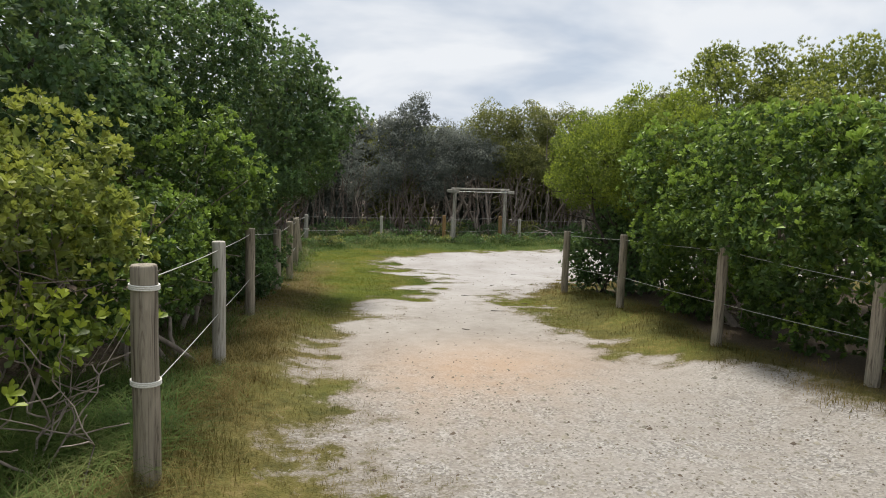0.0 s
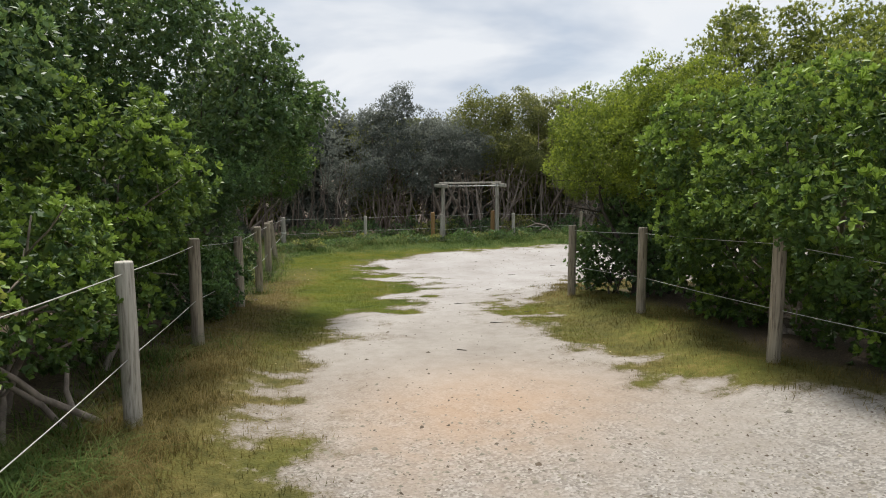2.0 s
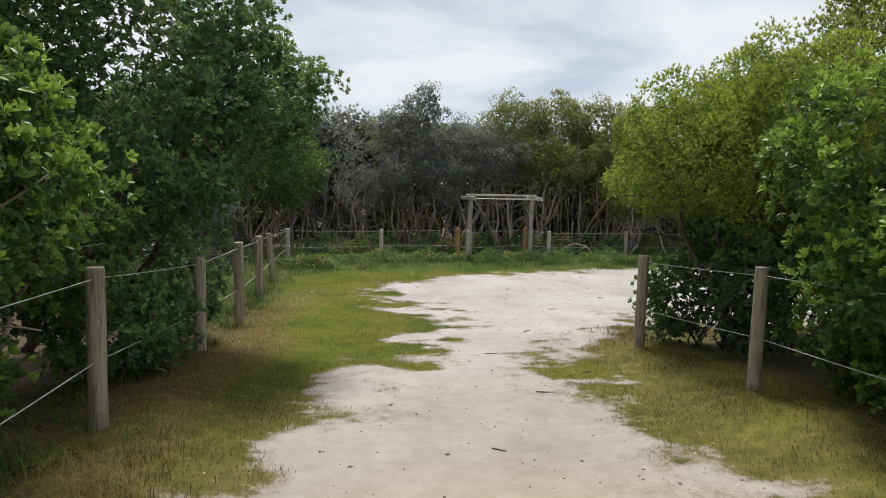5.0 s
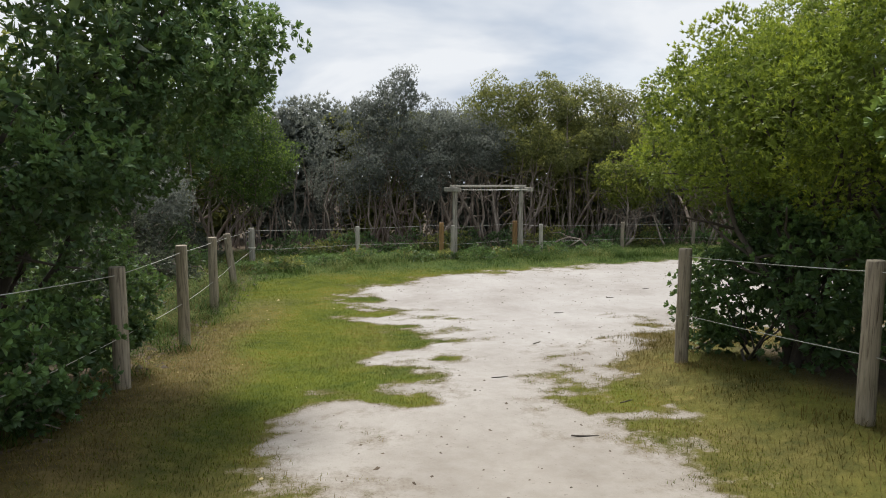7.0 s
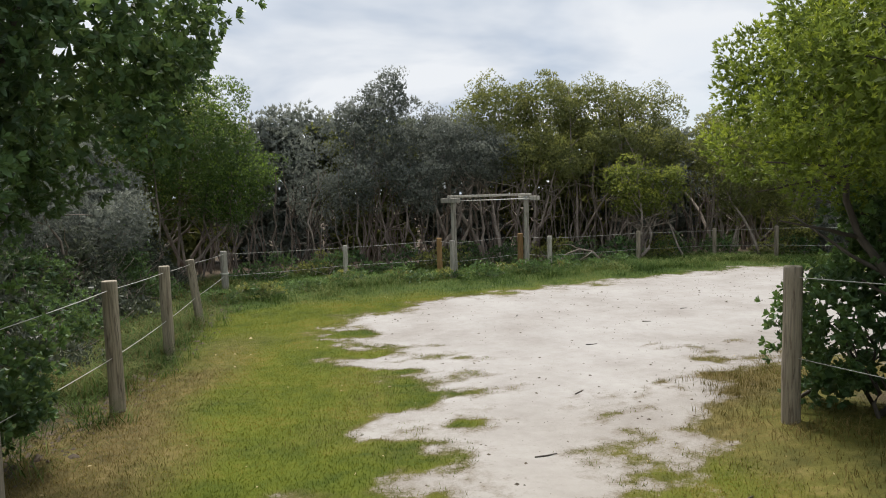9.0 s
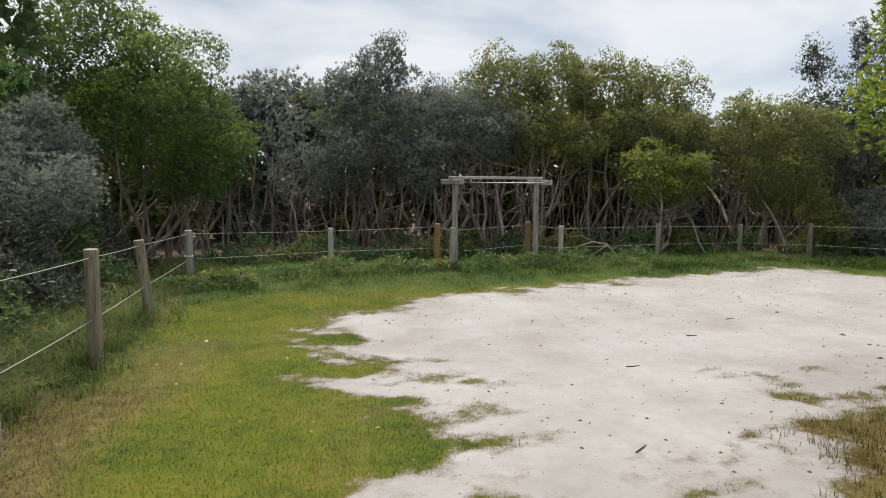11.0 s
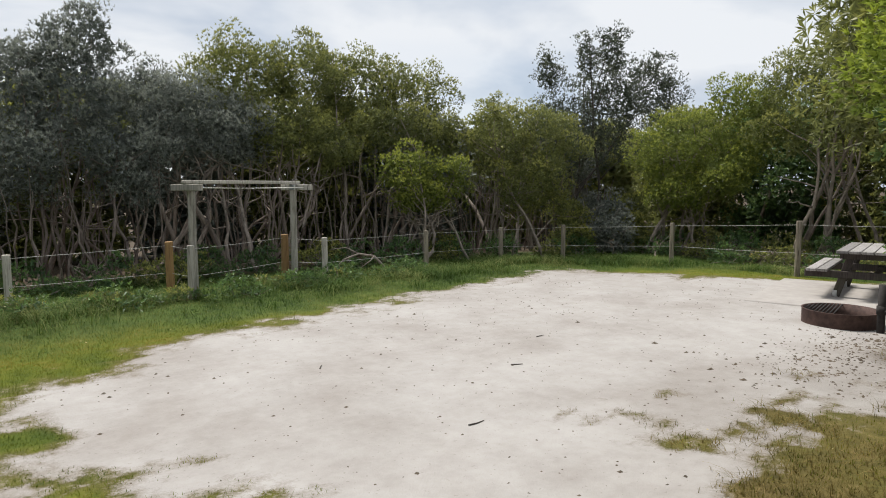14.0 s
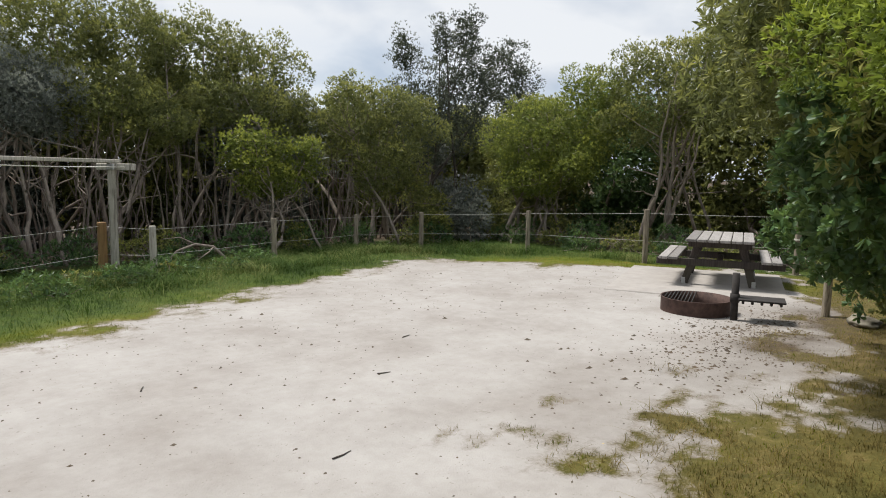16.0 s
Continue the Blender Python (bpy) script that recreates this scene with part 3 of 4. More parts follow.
def fire_ring():
    x, y = 9.22, 14.87
    z = post_base(x, y)
    root = thing("fire_ring", x, y, z, AXIS)
    r, h = 0.43, 0.19
    bm = bmesh.new()
    prof = [(r, -0.03), (r, h - 0.01), (r + 0.008, h), (r - 0.012, h), (r - 0.012, 0.015)]
    rings = [[bm.verts.new((pr * math.cos(a), pr * math.sin(a), pz)) for pr, pz in prof] for a in [math.tau * i / 48 for i in range(48)]]
    for i in range(48):
        p, q = rings[i], rings[(i + 1) % 48]
        for k in range(len(prof) - 1):
            f = bm.faces.new((p[k], q[k], q[k + 1], p[k + 1]))
            f.smooth = True
    part("steel_ring", bm, RUST, root, "rust-brown steel drum wall")
    bm = bmesh.new()
    verts = [bm.verts.new(((r - 0.01) * math.cos(a) , (r - 0.01) * math.sin(a), 0.03 + 0.012 * math.sin(5 * a))) for a in [math.tau * i / 32 for i in range(32)]]
    mid = bm.verts.new((0, 0, 0.05))
    for i in range(32):
        bm.faces.new((mid, verts[i], verts[(i + 1) % 32]))
    part("ash_bed", bm, LITTER, root, "dark ash and charcoal")
    for i in range(9):
        yb = 0.03 + 0.042 * i
        half = math.sqrt(max((r - 0.015) ** 2 - yb ** 2, 0.0004))
        ob = part("grill_bar", tube(bmesh.new(), [(-half, 0, 0), (half, 0, 0)], [0.008, 0.008], 8), IRON, root)
        ob.matrix_basis = pose(0, yb, h - 0.006)
    tagged(root, "low rusty steel fire ring half covered by a bar grill", "fire pit")
    px, py = 9.03, 14.33
    stand = thing("hotplate_stand", px, py, post_base(px, py), AXIS)
    part("post", tube(bmesh.new(), [(0, 0, -0.1), (0, 0, 0.57)], [0.042, 0.042], 14), IRON, stand)
    part("collar", tube(bmesh.new(), [(0, 0, 0.22), (0, 0, 0.32)], [0.054, 0.054], 14), IRON, stand)
    pl = part("hotplate", box(bmesh.new(), (0.34, 0.50, 0.022), bevel=0.004), IRON, stand, "black cast hotplate")
    pl.matrix_basis = pose(0.02, -0.29, 0.27)
    for i in range(5):
        rib = part("rib", box(bmesh.new(), (0.32, 0.03, 0.035), bevel=0.008), IRON, stand)
        rib.matrix_basis = pose(0.02, -0.49 + 0.1 * i, 0.243)
    tagged(stand, "black iron barbecue hotplate on a short steel post", "barbecue")


fire_ring()


def rock(x, y, size, label):
    bm = bmesh.new()
    bmesh.ops.create_icosphere(bm, subdivisions=4, radius=0.5)
    for v in bm.verts:
        d = noise.noise(v.co * 3.0 + Vector((x, y, 0))) * 0.35 + noise.noise(v.co * 9.0) * 0.08
        v.co = Vector((v.co.x * size[0], v.co.y * size[1], max(v.co.z, -0.35) * size[2])) * (1 + d)
    for f in bm.faces:
        f.smooth = True
    ob = part("rock", bm, STONE)
    ob.matrix_basis = pose(x, y, post_base(x, y) + size[2] * 0.28, 0, 0, 35)
    tagged(ob, label, "rock")


rock(9.62, 13.1, (0.40, 0.28, 0.15), "pale rough stone block at the foot of the hedge")

# ---- shrubs and trees ----


def unit(a):
    return a / np.maximum(np.linalg.norm(a, axis=1, keepdims=True), 1e-9)


def leaf_cloud(g, where, axis, count, size, slim, detail, spread=1.0, fresh_lit=None, tiny=False):
    """Rosettes of leaves: count leaves round each axis. Returns vertices and faces."""
    n = len(where)
    ref = unit(g.normal(size=(n, 3)))
    u = unit(np.cross(axis, ref))
    v = np.cross(axis, u)
    vs, young_lit = [], []
    fresh_lit = np.zeros(n) if fresh_lit is None else fresh_lit
    m = 6 if detail else (3 if tiny else 4)
    for k in range(count):
        ang = k * 2.4 + g.uniform(0, 0.9, n)
        share = (k + 0.5) / count
        tip = (0.15 + 1.05 * share * g.uniform(0.75, 1.25, n) * spread)
        rad = np.cos(ang)[:, None] * u + np.sin(ang)[:, None] * v
        d = unit(axis * np.cos(tip)[:, None] + rad * np.sin(tip)[:, None])
        side = unit(np.cross(d, axis + 0.4 * g.normal(size=(n, 3))))
        nrm = np.cross(side, d)
        ln = (size * (0.65 + 0.45 * share) * g.uniform(0.75, 1.2, n))[:, None]
        w = ln * slim * 0.5
        b = where + axis * (0.018 * (count - k) / count * g.uniform(0, 1.5, n))[:, None] * (size / 0.06)
        if detail:
            six = [b, b + d * ln * 0.36 + side * w * 0.68 + nrm * ln * 0.05, b + d * ln * 0.76 + side * w + nrm * ln * 0.04, b + d * ln - nrm * ln * 0.08,
                   b + d * ln * 0.76 - side * w + nrm * ln * 0.04, b + d * ln * 0.36 - side * w * 0.68 + nrm * ln * 0.05]
        elif tiny:
            six = [b + side * w * 0.9, b + d * ln + nrm * ln * 0.05, b - side * w * 0.9]
        else:
            six = [b, b + d * ln * 0.54 + side * w + nrm * ln * 0.05, b + d * ln - nrm * ln * 0.06, b + d * ln * 0.54 - side * w + nrm * ln * 0.05]
        vs.append(np.stack(six, 1))
        # tone of new growth and of lit tips together, put into the leaf colour
        young_lit.append(np.clip(0.15 + fresh_lit * 0.75 + 0.25 * (1 - k / count) * fresh_lit, 0, 1.2))
    vs = np.concatenate(vs, 0)
    base = np.arange(len(vs))[:, None] * m
    if detail:
        f = np.concatenate([base + np.array([[0, 1, 2, 3]]), base + np.array([[0, 3, 4, 5]])], 0)
    else:
        f = base + np.arange(m)[None, :]
    return vs.reshape(-1, 3), f, np.repeat(np.concatenate(young_lit), m)


def crown_mesh(name, blobs, mat, seed, leaf=0.065, slim=0.50, sprigs=260, per=9, detail=True, clump=0.30, inner=0.35, ragged=0.12, fan=1.0, cut=None, upright=0.35, face=None, lobes=9, lobe=0.40, tiny=False):
    """A crown out of lumpy masses (x, y, z, rx, ry, rz): each mass carries clumps, each clump its rosettes of leaves, and looser leaves fill the inside."""
    g = np.random.default_rng(seed)
    B = [(x, y, z, rx * 0.80, ry * 0.80, rz * 0.80) for x, y, z, rx, ry, rz in blobs] if lobes else list(blobs)
    masses = len(B)
    for x, y, z, rx, ry, rz in blobs:
        way = unit(g.normal(size=(lobes * 3, 3)) + np.array([0, 0, 0.25]))
        kept = []
        for w in way:
            if all(w @ q < 0.62 for q in kept):
                kept.append(w)
        for w in kept[:lobes + 4]:
            r = lobe * (rx * ry * rz) ** (1 / 3) * g.uniform(0.75, 1.25)
            B.append((x + w[0] * rx * 0.72, y + w[1] * ry * 0.72, z + w[2] * rz * 0.72, r, r, r * 0.9))
    B = np.array(B, float)
    where, axis, wi, ai, fr = [], [], [], [], []
    for i, (x, y, z, rx, ry, rz) in enumerate(B):
        area = 4 * math.pi * (((rx * ry) ** 1.6 + (rx * rz) ** 1.6 + (ry * rz) ** 1.6) / 3) ** (1 / 1.6)
        nc = max(5, int(area / (clump * clump * 2.0)))
        d = unit(g.normal(size=(nc, 3)))
        lump = 1 + ragged * g.normal(size=nc)
        c = np.array([x, y, z]) + d * np.array([rx, ry, rz]) * (np.clip(lump, 0.75, 1.22))[:, None]
        nrm = unit(d / np.array([rx, ry, rz]))
        deep = np.zeros(nc, bool)
        for j, (x2, y2, z2, a2, b2, c2) in enumerate(B):
            if j != i:
                deep |= (((c - (x2, y2, z2)) / (a2, b2, c2)) ** 2).sum(1) < 0.55
        if face is not None:
            deep |= (nrm @ np.array(face) < -0.2) & (g.uniform(0, 1, nc) > 0.22)
        c, nrm = c[~deep], nrm[~deep]
        ns = max(3, int(sprigs * clump * clump * 1.75))
        k = len(c)
        e = unit(g.normal(size=(k * ns, 3)) + 0.9 * np.repeat(nrm, ns, 0) + np.array([0, 0, 0.25]))
        rr = clump * g.uniform(0.55, 1.15, k * ns) * np.repeat(g.uniform(0.7, 1.3, k), ns)
        p = np.repeat(c, ns, 0) + e * rr[:, None] * np.array([1, 1, 0.8]) - np.repeat(nrm, ns, 0) * clump * 0.75
        where.append(p)
        # outer sprigs facing up get lighter colour: new growth plus painted top light
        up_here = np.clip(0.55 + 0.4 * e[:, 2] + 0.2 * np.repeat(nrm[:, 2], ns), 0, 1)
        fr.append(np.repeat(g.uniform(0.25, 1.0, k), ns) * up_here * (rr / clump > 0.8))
        axis.append(unit(e + upright * np.array([0, 0, 1]) + 0.35 * g.normal(size=p.shape)))
        ni = int(area * sprigs * inner * 0.4) if i < masses else 0
        q = unit(g.normal(size=(ni, 3))) * (g.uniform(0.25, 0.9, ni) ** 0.5)[:, None]
        wi.append(np.array([x, y, z]) + q * np.array([rx, ry, rz]) * 0.92)
        ai.append(unit(g.normal(size=(ni, 3)) + np.array([0, 0, 0.4])))
    where, axis, wi, ai, fr = np.concatenate(where), np.concatenate(axis), np.concatenate(wi), np.concatenate(ai), np.concatenate(fr)
    floor = land(where[:, 0], where[:, 1]) + 0.03
    ok = where[:, 2] > floor
    oki = wi[:, 2] > land(wi[:, 0], wi[:, 1]) + 0.03
    if cut:
        ok &= cut(where)
        oki &= cut(wi)
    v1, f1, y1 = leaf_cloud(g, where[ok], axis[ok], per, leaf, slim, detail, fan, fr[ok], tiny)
    # inner leaves keep the low, darker tone, shade put into their colour
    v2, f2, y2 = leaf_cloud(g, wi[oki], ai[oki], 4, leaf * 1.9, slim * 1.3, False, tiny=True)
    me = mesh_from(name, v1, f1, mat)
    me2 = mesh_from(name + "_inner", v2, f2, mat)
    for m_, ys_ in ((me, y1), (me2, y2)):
        m_.attributes.new("young_lit", "FLOAT", "POINT").data.foreach_set("value", ys_.astype(np.float32))
    return me, me2


def wander(g, a, b, steps, sway):
    """Points of a crooked limb from a to b."""
    a, b = np.array(a, float), np.array(b, float)
    pts, off = [], np.zeros(3)
    for i in range(steps + 1):
        s = i / steps
        off = off * 0.88 + g.normal(size=3) * sway * 0.55 * np.array([1, 1, 0.35])
        pts.append(tuple(a + (b - a) * s + off * math.sin(math.pi * min(s * 1.2, 1))))
    return pts


def stems(g, base, blobs, count, thick, bark, parent, sway=0.10, twigs=3, spread=0.25):
    """Crooked tapering stems from the base up into the masses, with limbs forking off."""
    for i in range(count):
        bx, by, bz, rx, ry, rz = blobs[int(g.integers(len(blobs)))]
        foot = (base[0] + g.normal() * spread, base[1] + g.normal() * spread)
        fz = float(land(*foot)) - 0.08
        end = (bx + g.uniform(-0.5, 0.5) * rx, by + g.uniform(-0.5, 0.5) * ry, bz + g.uniform(-0.1, 0.6) * rz)
        pts = wander(g, (*foot, fz), end, 9, sway)
        t = thick * g.uniform(0.6, 1.1)
        bm = tube(bmesh.new(), pts, [t * (1 - 0.8 * k / 9) for k in range(10)], 7)
        for _ in range(twigs):
            k = int(g.integers(3, 8))
            p = pts[k]
            way = g.normal(size=3) * np.array([1, 1, 0.5]) + np.array([0, 0, 0.6])
            way = way / np.linalg.norm(way) * g.uniform(0.5, 1.1) * min(1.0, thick / 0.05 + 0.15)
            lp = wander(g, p, (p[0] + way[0], p[1] + way[1], p[2] + way[2]), 5, sway * 0.6)
            tube(bm, lp, [t * 0.45 * (1 - 0.8 * q / 5) * (1 - 0.6 * k / 9) + 0.003 for q in range(6)], 5)
        part("stem" if i else "trunk", bm, bark, parent)


def shrub(label, base, blobs, mat, seed, trunk=4, thick=0.04, bark=None, sway=0.08, twigs=3, name="shrub", group="", spread=0.25, **kw):
    root = thing(name, base[0], base[1], float(land(*base)))
    inv = root.matrix_basis.inverted()
    me, me2 = crown_mesh("crown", blobs, mat, seed, **kw)
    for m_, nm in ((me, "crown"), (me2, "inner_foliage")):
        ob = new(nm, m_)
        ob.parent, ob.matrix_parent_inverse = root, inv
    g = np.random.default_rng(seed + 900)
    stems(g, base, blobs, trunk, thick, bark or BARK, root, sway, twigs, spread)
    for ch in root.children:
        ch.matrix_parent_inverse = inv
    tagged(root, label, {"tree": "tree", "undergrowth": "undergrowth"}.get(name, "shrub"), group)
    return root


HEDGE = "shrubs along the track"
FAR = dict(detail=False, tiny=True, leaf=0.062, slim=0.36, sprigs=240, per=6, clump=0.26, inner=0.8, ragged=0.10, upright=0.8, face=(-0.2, -1.0, 0.2))
WEST = dict(group=HEDGE, face=(0.95, -0.3, 0.1))
EAST = dict(group=HEDGE, face=(-0.95, 0.1, 0.2))

# west side of the track
shrub("tangled olive coastal shrub with thin pale twigs", (-2.4, 4.2), [(-2.25, 4.4, 1.30, 0.72, 0.9, 0.80), (-2.9, 3.3, 1.6, 0.9, 1.0, 1.1)],
      LEAF_LIME, 11, 10, 0.014, BARK_BROWN, 0.12, 7, leaf=0.058, slim=0.5, sprigs=130, inner=0.3, ragged=0.2, clump=0.24, **WEST)
shrub("bright leafy sprouts at the foot of the hedge", (-1.75, 3.6), [(-1.75, 3.7, 0.72, 0.28, 0.34, 0.24), (-2.1, 2.9, 0.75, 0.4, 0.5, 0.42), (-1.45, 4.05, 0.72, 0.20, 0.18, 0.08)],
      LEAF_YELLOW, 18, 9, 0.009, BARK, 0.06, 3, group=HEDGE, leaf=0.07, slim=0.55, sprigs=80, inner=0.05, per=5, clump=0.2, ragged=0.25, lobes=0)
shrub("small green shrub behind the fence", (-2.1, 5.9), [(-2.05, 5.95, 0.95, 0.62, 0.75, 0.75), (-2.4, 5.3, 0.8, 0.7, 0.7, 0.7)], LEAF_GREEN, 12, 5, 0.025, leaf=0.055, sprigs=190, clump=0.2, **WEST)
shrub("rounded green coastal shrub behind the fence", (-2.3, 7.9), [(-2.15, 7.9, 1.55, 0.92, 0.95, 0.95), (-2.2, 7.4, 0.8, 0.75, 0.9, 0.8), (-2.0, 8.7, 1.1, 0.6, 0.8, 0.8)],
      LEAF_GREEN, 13, 6, 0.035, leaf=0.072, slim=0.46, fan=0.85, sprigs=125, clump=0.22, ragged=0.14, **WEST)
shrub("tall dark green coastal tree leaning over the fence", (-2.9, 11.2), [(-2.3, 11.0, 2.75, 2.15, 2.0, 1.80), (-2.0, 10.4, 1.5, 0.95, 1.2, 0.9), (-3.2, 10.0, 3.1, 1.6, 1.8, 1.5), (-1.5, 11.6, 2.45, 1.32, 1.1, 1.3)],
      LEAF_DEEP, 14, 8, 0.07, BARK_DARK, 0.12, name="tree", leaf=0.062, slim=0.46, sprigs=170, clump=0.24, ragged=0.07, inner=0.7, lobes=18, lobe=0.30, detail=False, **WEST)
shrub("tall green shrub mass behind the hedge", (-4.0, 6.5), [(-3.6, 6.3, 2.6, 1.3, 1.5, 1.5), (-3.7, 8.6, 3.0, 1.3, 1.6, 1.4), (-3.9, 4.3, 2.6, 1.3, 1.4, 1.4)],
      LEAF_DEEP, 15, 6, 0.06, BARK_DARK, name="tree", sprigs=85, leaf=0.075, inner=0.9, clump=0.26, detail=False, **WEST)
shrub("green shrub closing the hedge", (-3.0, 1.0), [(-2.6, 1.2, 1.2, 1.0, 1.2, 1.2), (-3.2, -0.8, 1.6, 1.2, 1.4, 1.5), (-4.2, 1.6, 2.2, 1.2, 1.6, 1.4)], LEAF_GREEN, 16, 5, 0.04, group=HEDGE, face=(0.95, 0.2, 0.1), sprigs=60, leaf=0.09, detail=False)
shrub("low leafy shrub under the leaning tree", (-1.75, 10.3), [(-1.75, 10.2, 0.12, 0.40, 0.7, 0.42), (-1.85, 11.4, 0.3, 0.45, 0.6, 0.6), (-1.9, 9.4, 0.35, 0.5, 0.6, 0.5)], LEAF_DEEP, 17, 4, 0.02, leaf=0.058, sprigs=190, clump=0.18, lobes=0, **WEST)

for i, (x, y) in enumerate(((-2.9, 12.6), (-3.1, 14.2), (-3.3, 15.8), (-3.2, 17.4), (-3.3, 19.2), (-3.4, 20.8), (-4.7, 21.7), (-5.2, 19.8))):
    z = float(land(x, y))
    shrub("straggly dark scrub behind the fence", (x, y), [(x, y, z + 0.35, 0.55, 0.8, 0.45), (x - 0.5, y + 0.5, z + 0.8, 0.6, 0.8, 0.6), (x + 0.45, y + 0.3, z + 0.12, 0.4, 0.6, 0.28)],
          (LEAF_DEEP, LEAF_DUSK)[i % 2], 260 + i, 8, 0.02, BARK_BROWN, 0.10, 4, spread=0.4, **{**FAR, **WEST, "leaf": 0.055, "clump": 0.18, "sprigs": 190, "ragged": 0.2, "lobes": 0})

# east side of the track
shrub("broad green coastal shrub with bright new leaves", (5.0, 7.8), [(4.75, 7.9, 1.5, 1.25, 1.35, 1.25), (4.6, 6.6, 1.4, 0.9, 1.1, 1.05), (4.85, 8.6, 0.7, 0.85, 1.0, 0.9), (4.85, 6.9, 0.35, 0.55, 1.0, 0.55), (4.8, 8.6, 0.2, 0.5, 0.9, 0.5)],
      LEAF_GREEN, 21, 7, 0.05, sprigs=140, leaf=0.072, slim=0.46, fan=0.85, clump=0.20, ragged=0.12, lobes=8, lobe=0.48, **EAST)
shrub("broad green coastal shrub with glossy leaves", (5.4, 5.2), [(5.35, 5.4, 1.45, 1.05, 1.3, 1.2), (5.6, 3.6, 1.4, 1.2, 1.4, 1.2), (5.35, 4.7, 0.7, 0.75, 1.0, 0.75), (5.2, 5.3, 0.35, 0.5, 0.9, 0.5), (5.9, 3.4, 0.4, 0.8, 1.0, 0.6)],
      LEAF_GREEN, 22, 6, 0.05, sprigs=100, leaf=0.082, slim=0.46, fan=0.85, clump=0.22, ragged=0.14, lobes=8, lobe=0.48, **EAST)
shrub("green shrub closing the hedge", (7.5, 1.0), [(7.6, 1.6, 1.2, 1.3, 1.6, 1.3), (9.0, -0.5, 1.4, 1.5, 1.6, 1.4)], LEAF_GREEN, 23, 4, 0.05, group=HEDGE, face=(-0.95, 0.2, 0.1), sprigs=50, leaf=0.1, detail=False)
shrub("bright yellow-green shrub overhanging the fence corner", (4.7, 10.9), [(4.3, 10.8, 2.0, 1.40, 1.15, 0.95), (4.3, 11.75, 2.0, 1.12, 0.78, 0.85), (4.9, 10.2, 2.3, 1.2, 1.2, 0.9), (4.8, 11.5, 2.3, 1.0, 0.8, 0.9)],
      LEAF_YELLOW, 24, 9, 0.05, BARK_DARK, 0.12, 6, group=HEDGE, face=(-0.9, 0.3, 0.2), leaf=0.040, slim=0.5, sprigs=640, per=5, fan=0.8, clump=0.15, ragged=0.06, lobes=12, lobe=0.38, detail=False, tiny=True)
shrub("thin dark shrub at the fence corner", (4.2, 11.35), [(4.1, 11.4, 0.25, 0.5, 0.4, 0.62), (4.6, 10.6, 0.5, 0.6, 0.8, 0.8), (5.2, 11.3, 0.4, 0.6, 0.4, 0.7), (4.65, 11.35, 0.9, 0.6, 0.45, 0.5)],
      LEAF_DEEP, 25, 9, 0.018, BARK_DARK, twigs=1, leaf=0.055, sprigs=220, inner=0.9, clump=0.2, lobes=0, fan=0.8, **EAST)
shrub("pale narrow-leaved shrub drooping over the bay's edge", (6.6, 11.2), [(5.6, 12.6, 2.55, 0.9, 0.8, 0.95), (6.4, 13.1, 2.5, 0.95, 0.75, 1.05), (7.0, 13.0, 2.1, 0.7, 0.5, 0.75), (5.3, 12.0, 2.0, 0.9, 0.8, 0.9)],
      LEAF_OLIVE, 29, 4, 0.035, BARK_DARK, 0.10, group=HEDGE, face=(-0.6, 0.75, 0.1), leaf=0.085, slim=0.26, sprigs=150, clump=0.22, ragged=0.2, fan=1.35, upright=0.1, detail=False)
shrub("glossy dark green shrub at the edge of the bay", (7.2, 11.6), [(5.6, 12.2, 1.5, 0.8, 0.62, 0.8), (6.7, 12.7, 1.0, 0.8, 0.5, 0.8), (7.6, 12.7, 1.3, 0.9, 0.5, 1.0), (8.4, 12.8, 0.55, 0.7, 0.40, 0.75)],
      LEAF_DEEP, 30, 5, 0.03, BARK_DARK, 0.10, group=HEDGE, face=(-0.6, 0.75, 0.1), leaf=0.075, slim=0.46, sprigs=130, clump=0.22, ragged=0.14)
shrub("taller ragged tree behind the hedge", (6.8, 11.0), [(6.4, 11.2, 3.0, 1.3, 1.1, 1.1), (6.4, 11.4, 3.8, 0.5, 0.5, 0.65), (7.3, 10.5, 3.1, 1.3, 1.2, 1.15), (7.9, 9.6, 3.0, 1.4, 1.4, 1.15), (6.3, 8.8, 2.35, 1.1, 1.4, 0.95), (8.2, 7.4, 2.6, 1.3, 1.6, 1.1)],
      LEAF_LIME, 26, 7, 0.06, name="tree", sprigs=210, ragged=0.14, clump=0.22, leaf=0.058, slim=0.42, inner=0.6, tiny=True, upright=0.8, detail=False, **EAST)
shrub("green hedge shrub beside the camping bay", (6.6, 11.8), [(6.3, 11.9, 1.5, 1.1, 0.7, 1.1), (7.9, 12.0, 1.4, 1.1, 0.8, 1.1), (7.1, 11.5, 0.5, 1.2, 0.8, 0.7)], LEAF_GREEN, 27, 7, 0.04, group=HEDGE, face=(-0.2, 1.0, 0.1), sprigs=90, leaf=0.075, clump=0.24, detail=False)
shrub("olive hedge shrub beside the camping bay", (9.6, 12.2), [(9.4, 12.35, 1.2, 1.0, 0.8, 1.2), (10.8, 12.5, 1.3, 1.1, 0.8, 1.2), (12.2, 12.7, 1.5, 1.2, 1.0, 1.4), (13.8, 13.0, 1.5, 1.2, 1.0, 1.5), (9.6, 12.8, 0.45, 0.7, 0.42, 0.8)],
      LEAF_OLIVE, 28, 8, 0.04, group=HEDGE, face=(-0.2, 1.0, 0.1), sprigs=90, leaf=0.08, clump=0.24, detail=False)

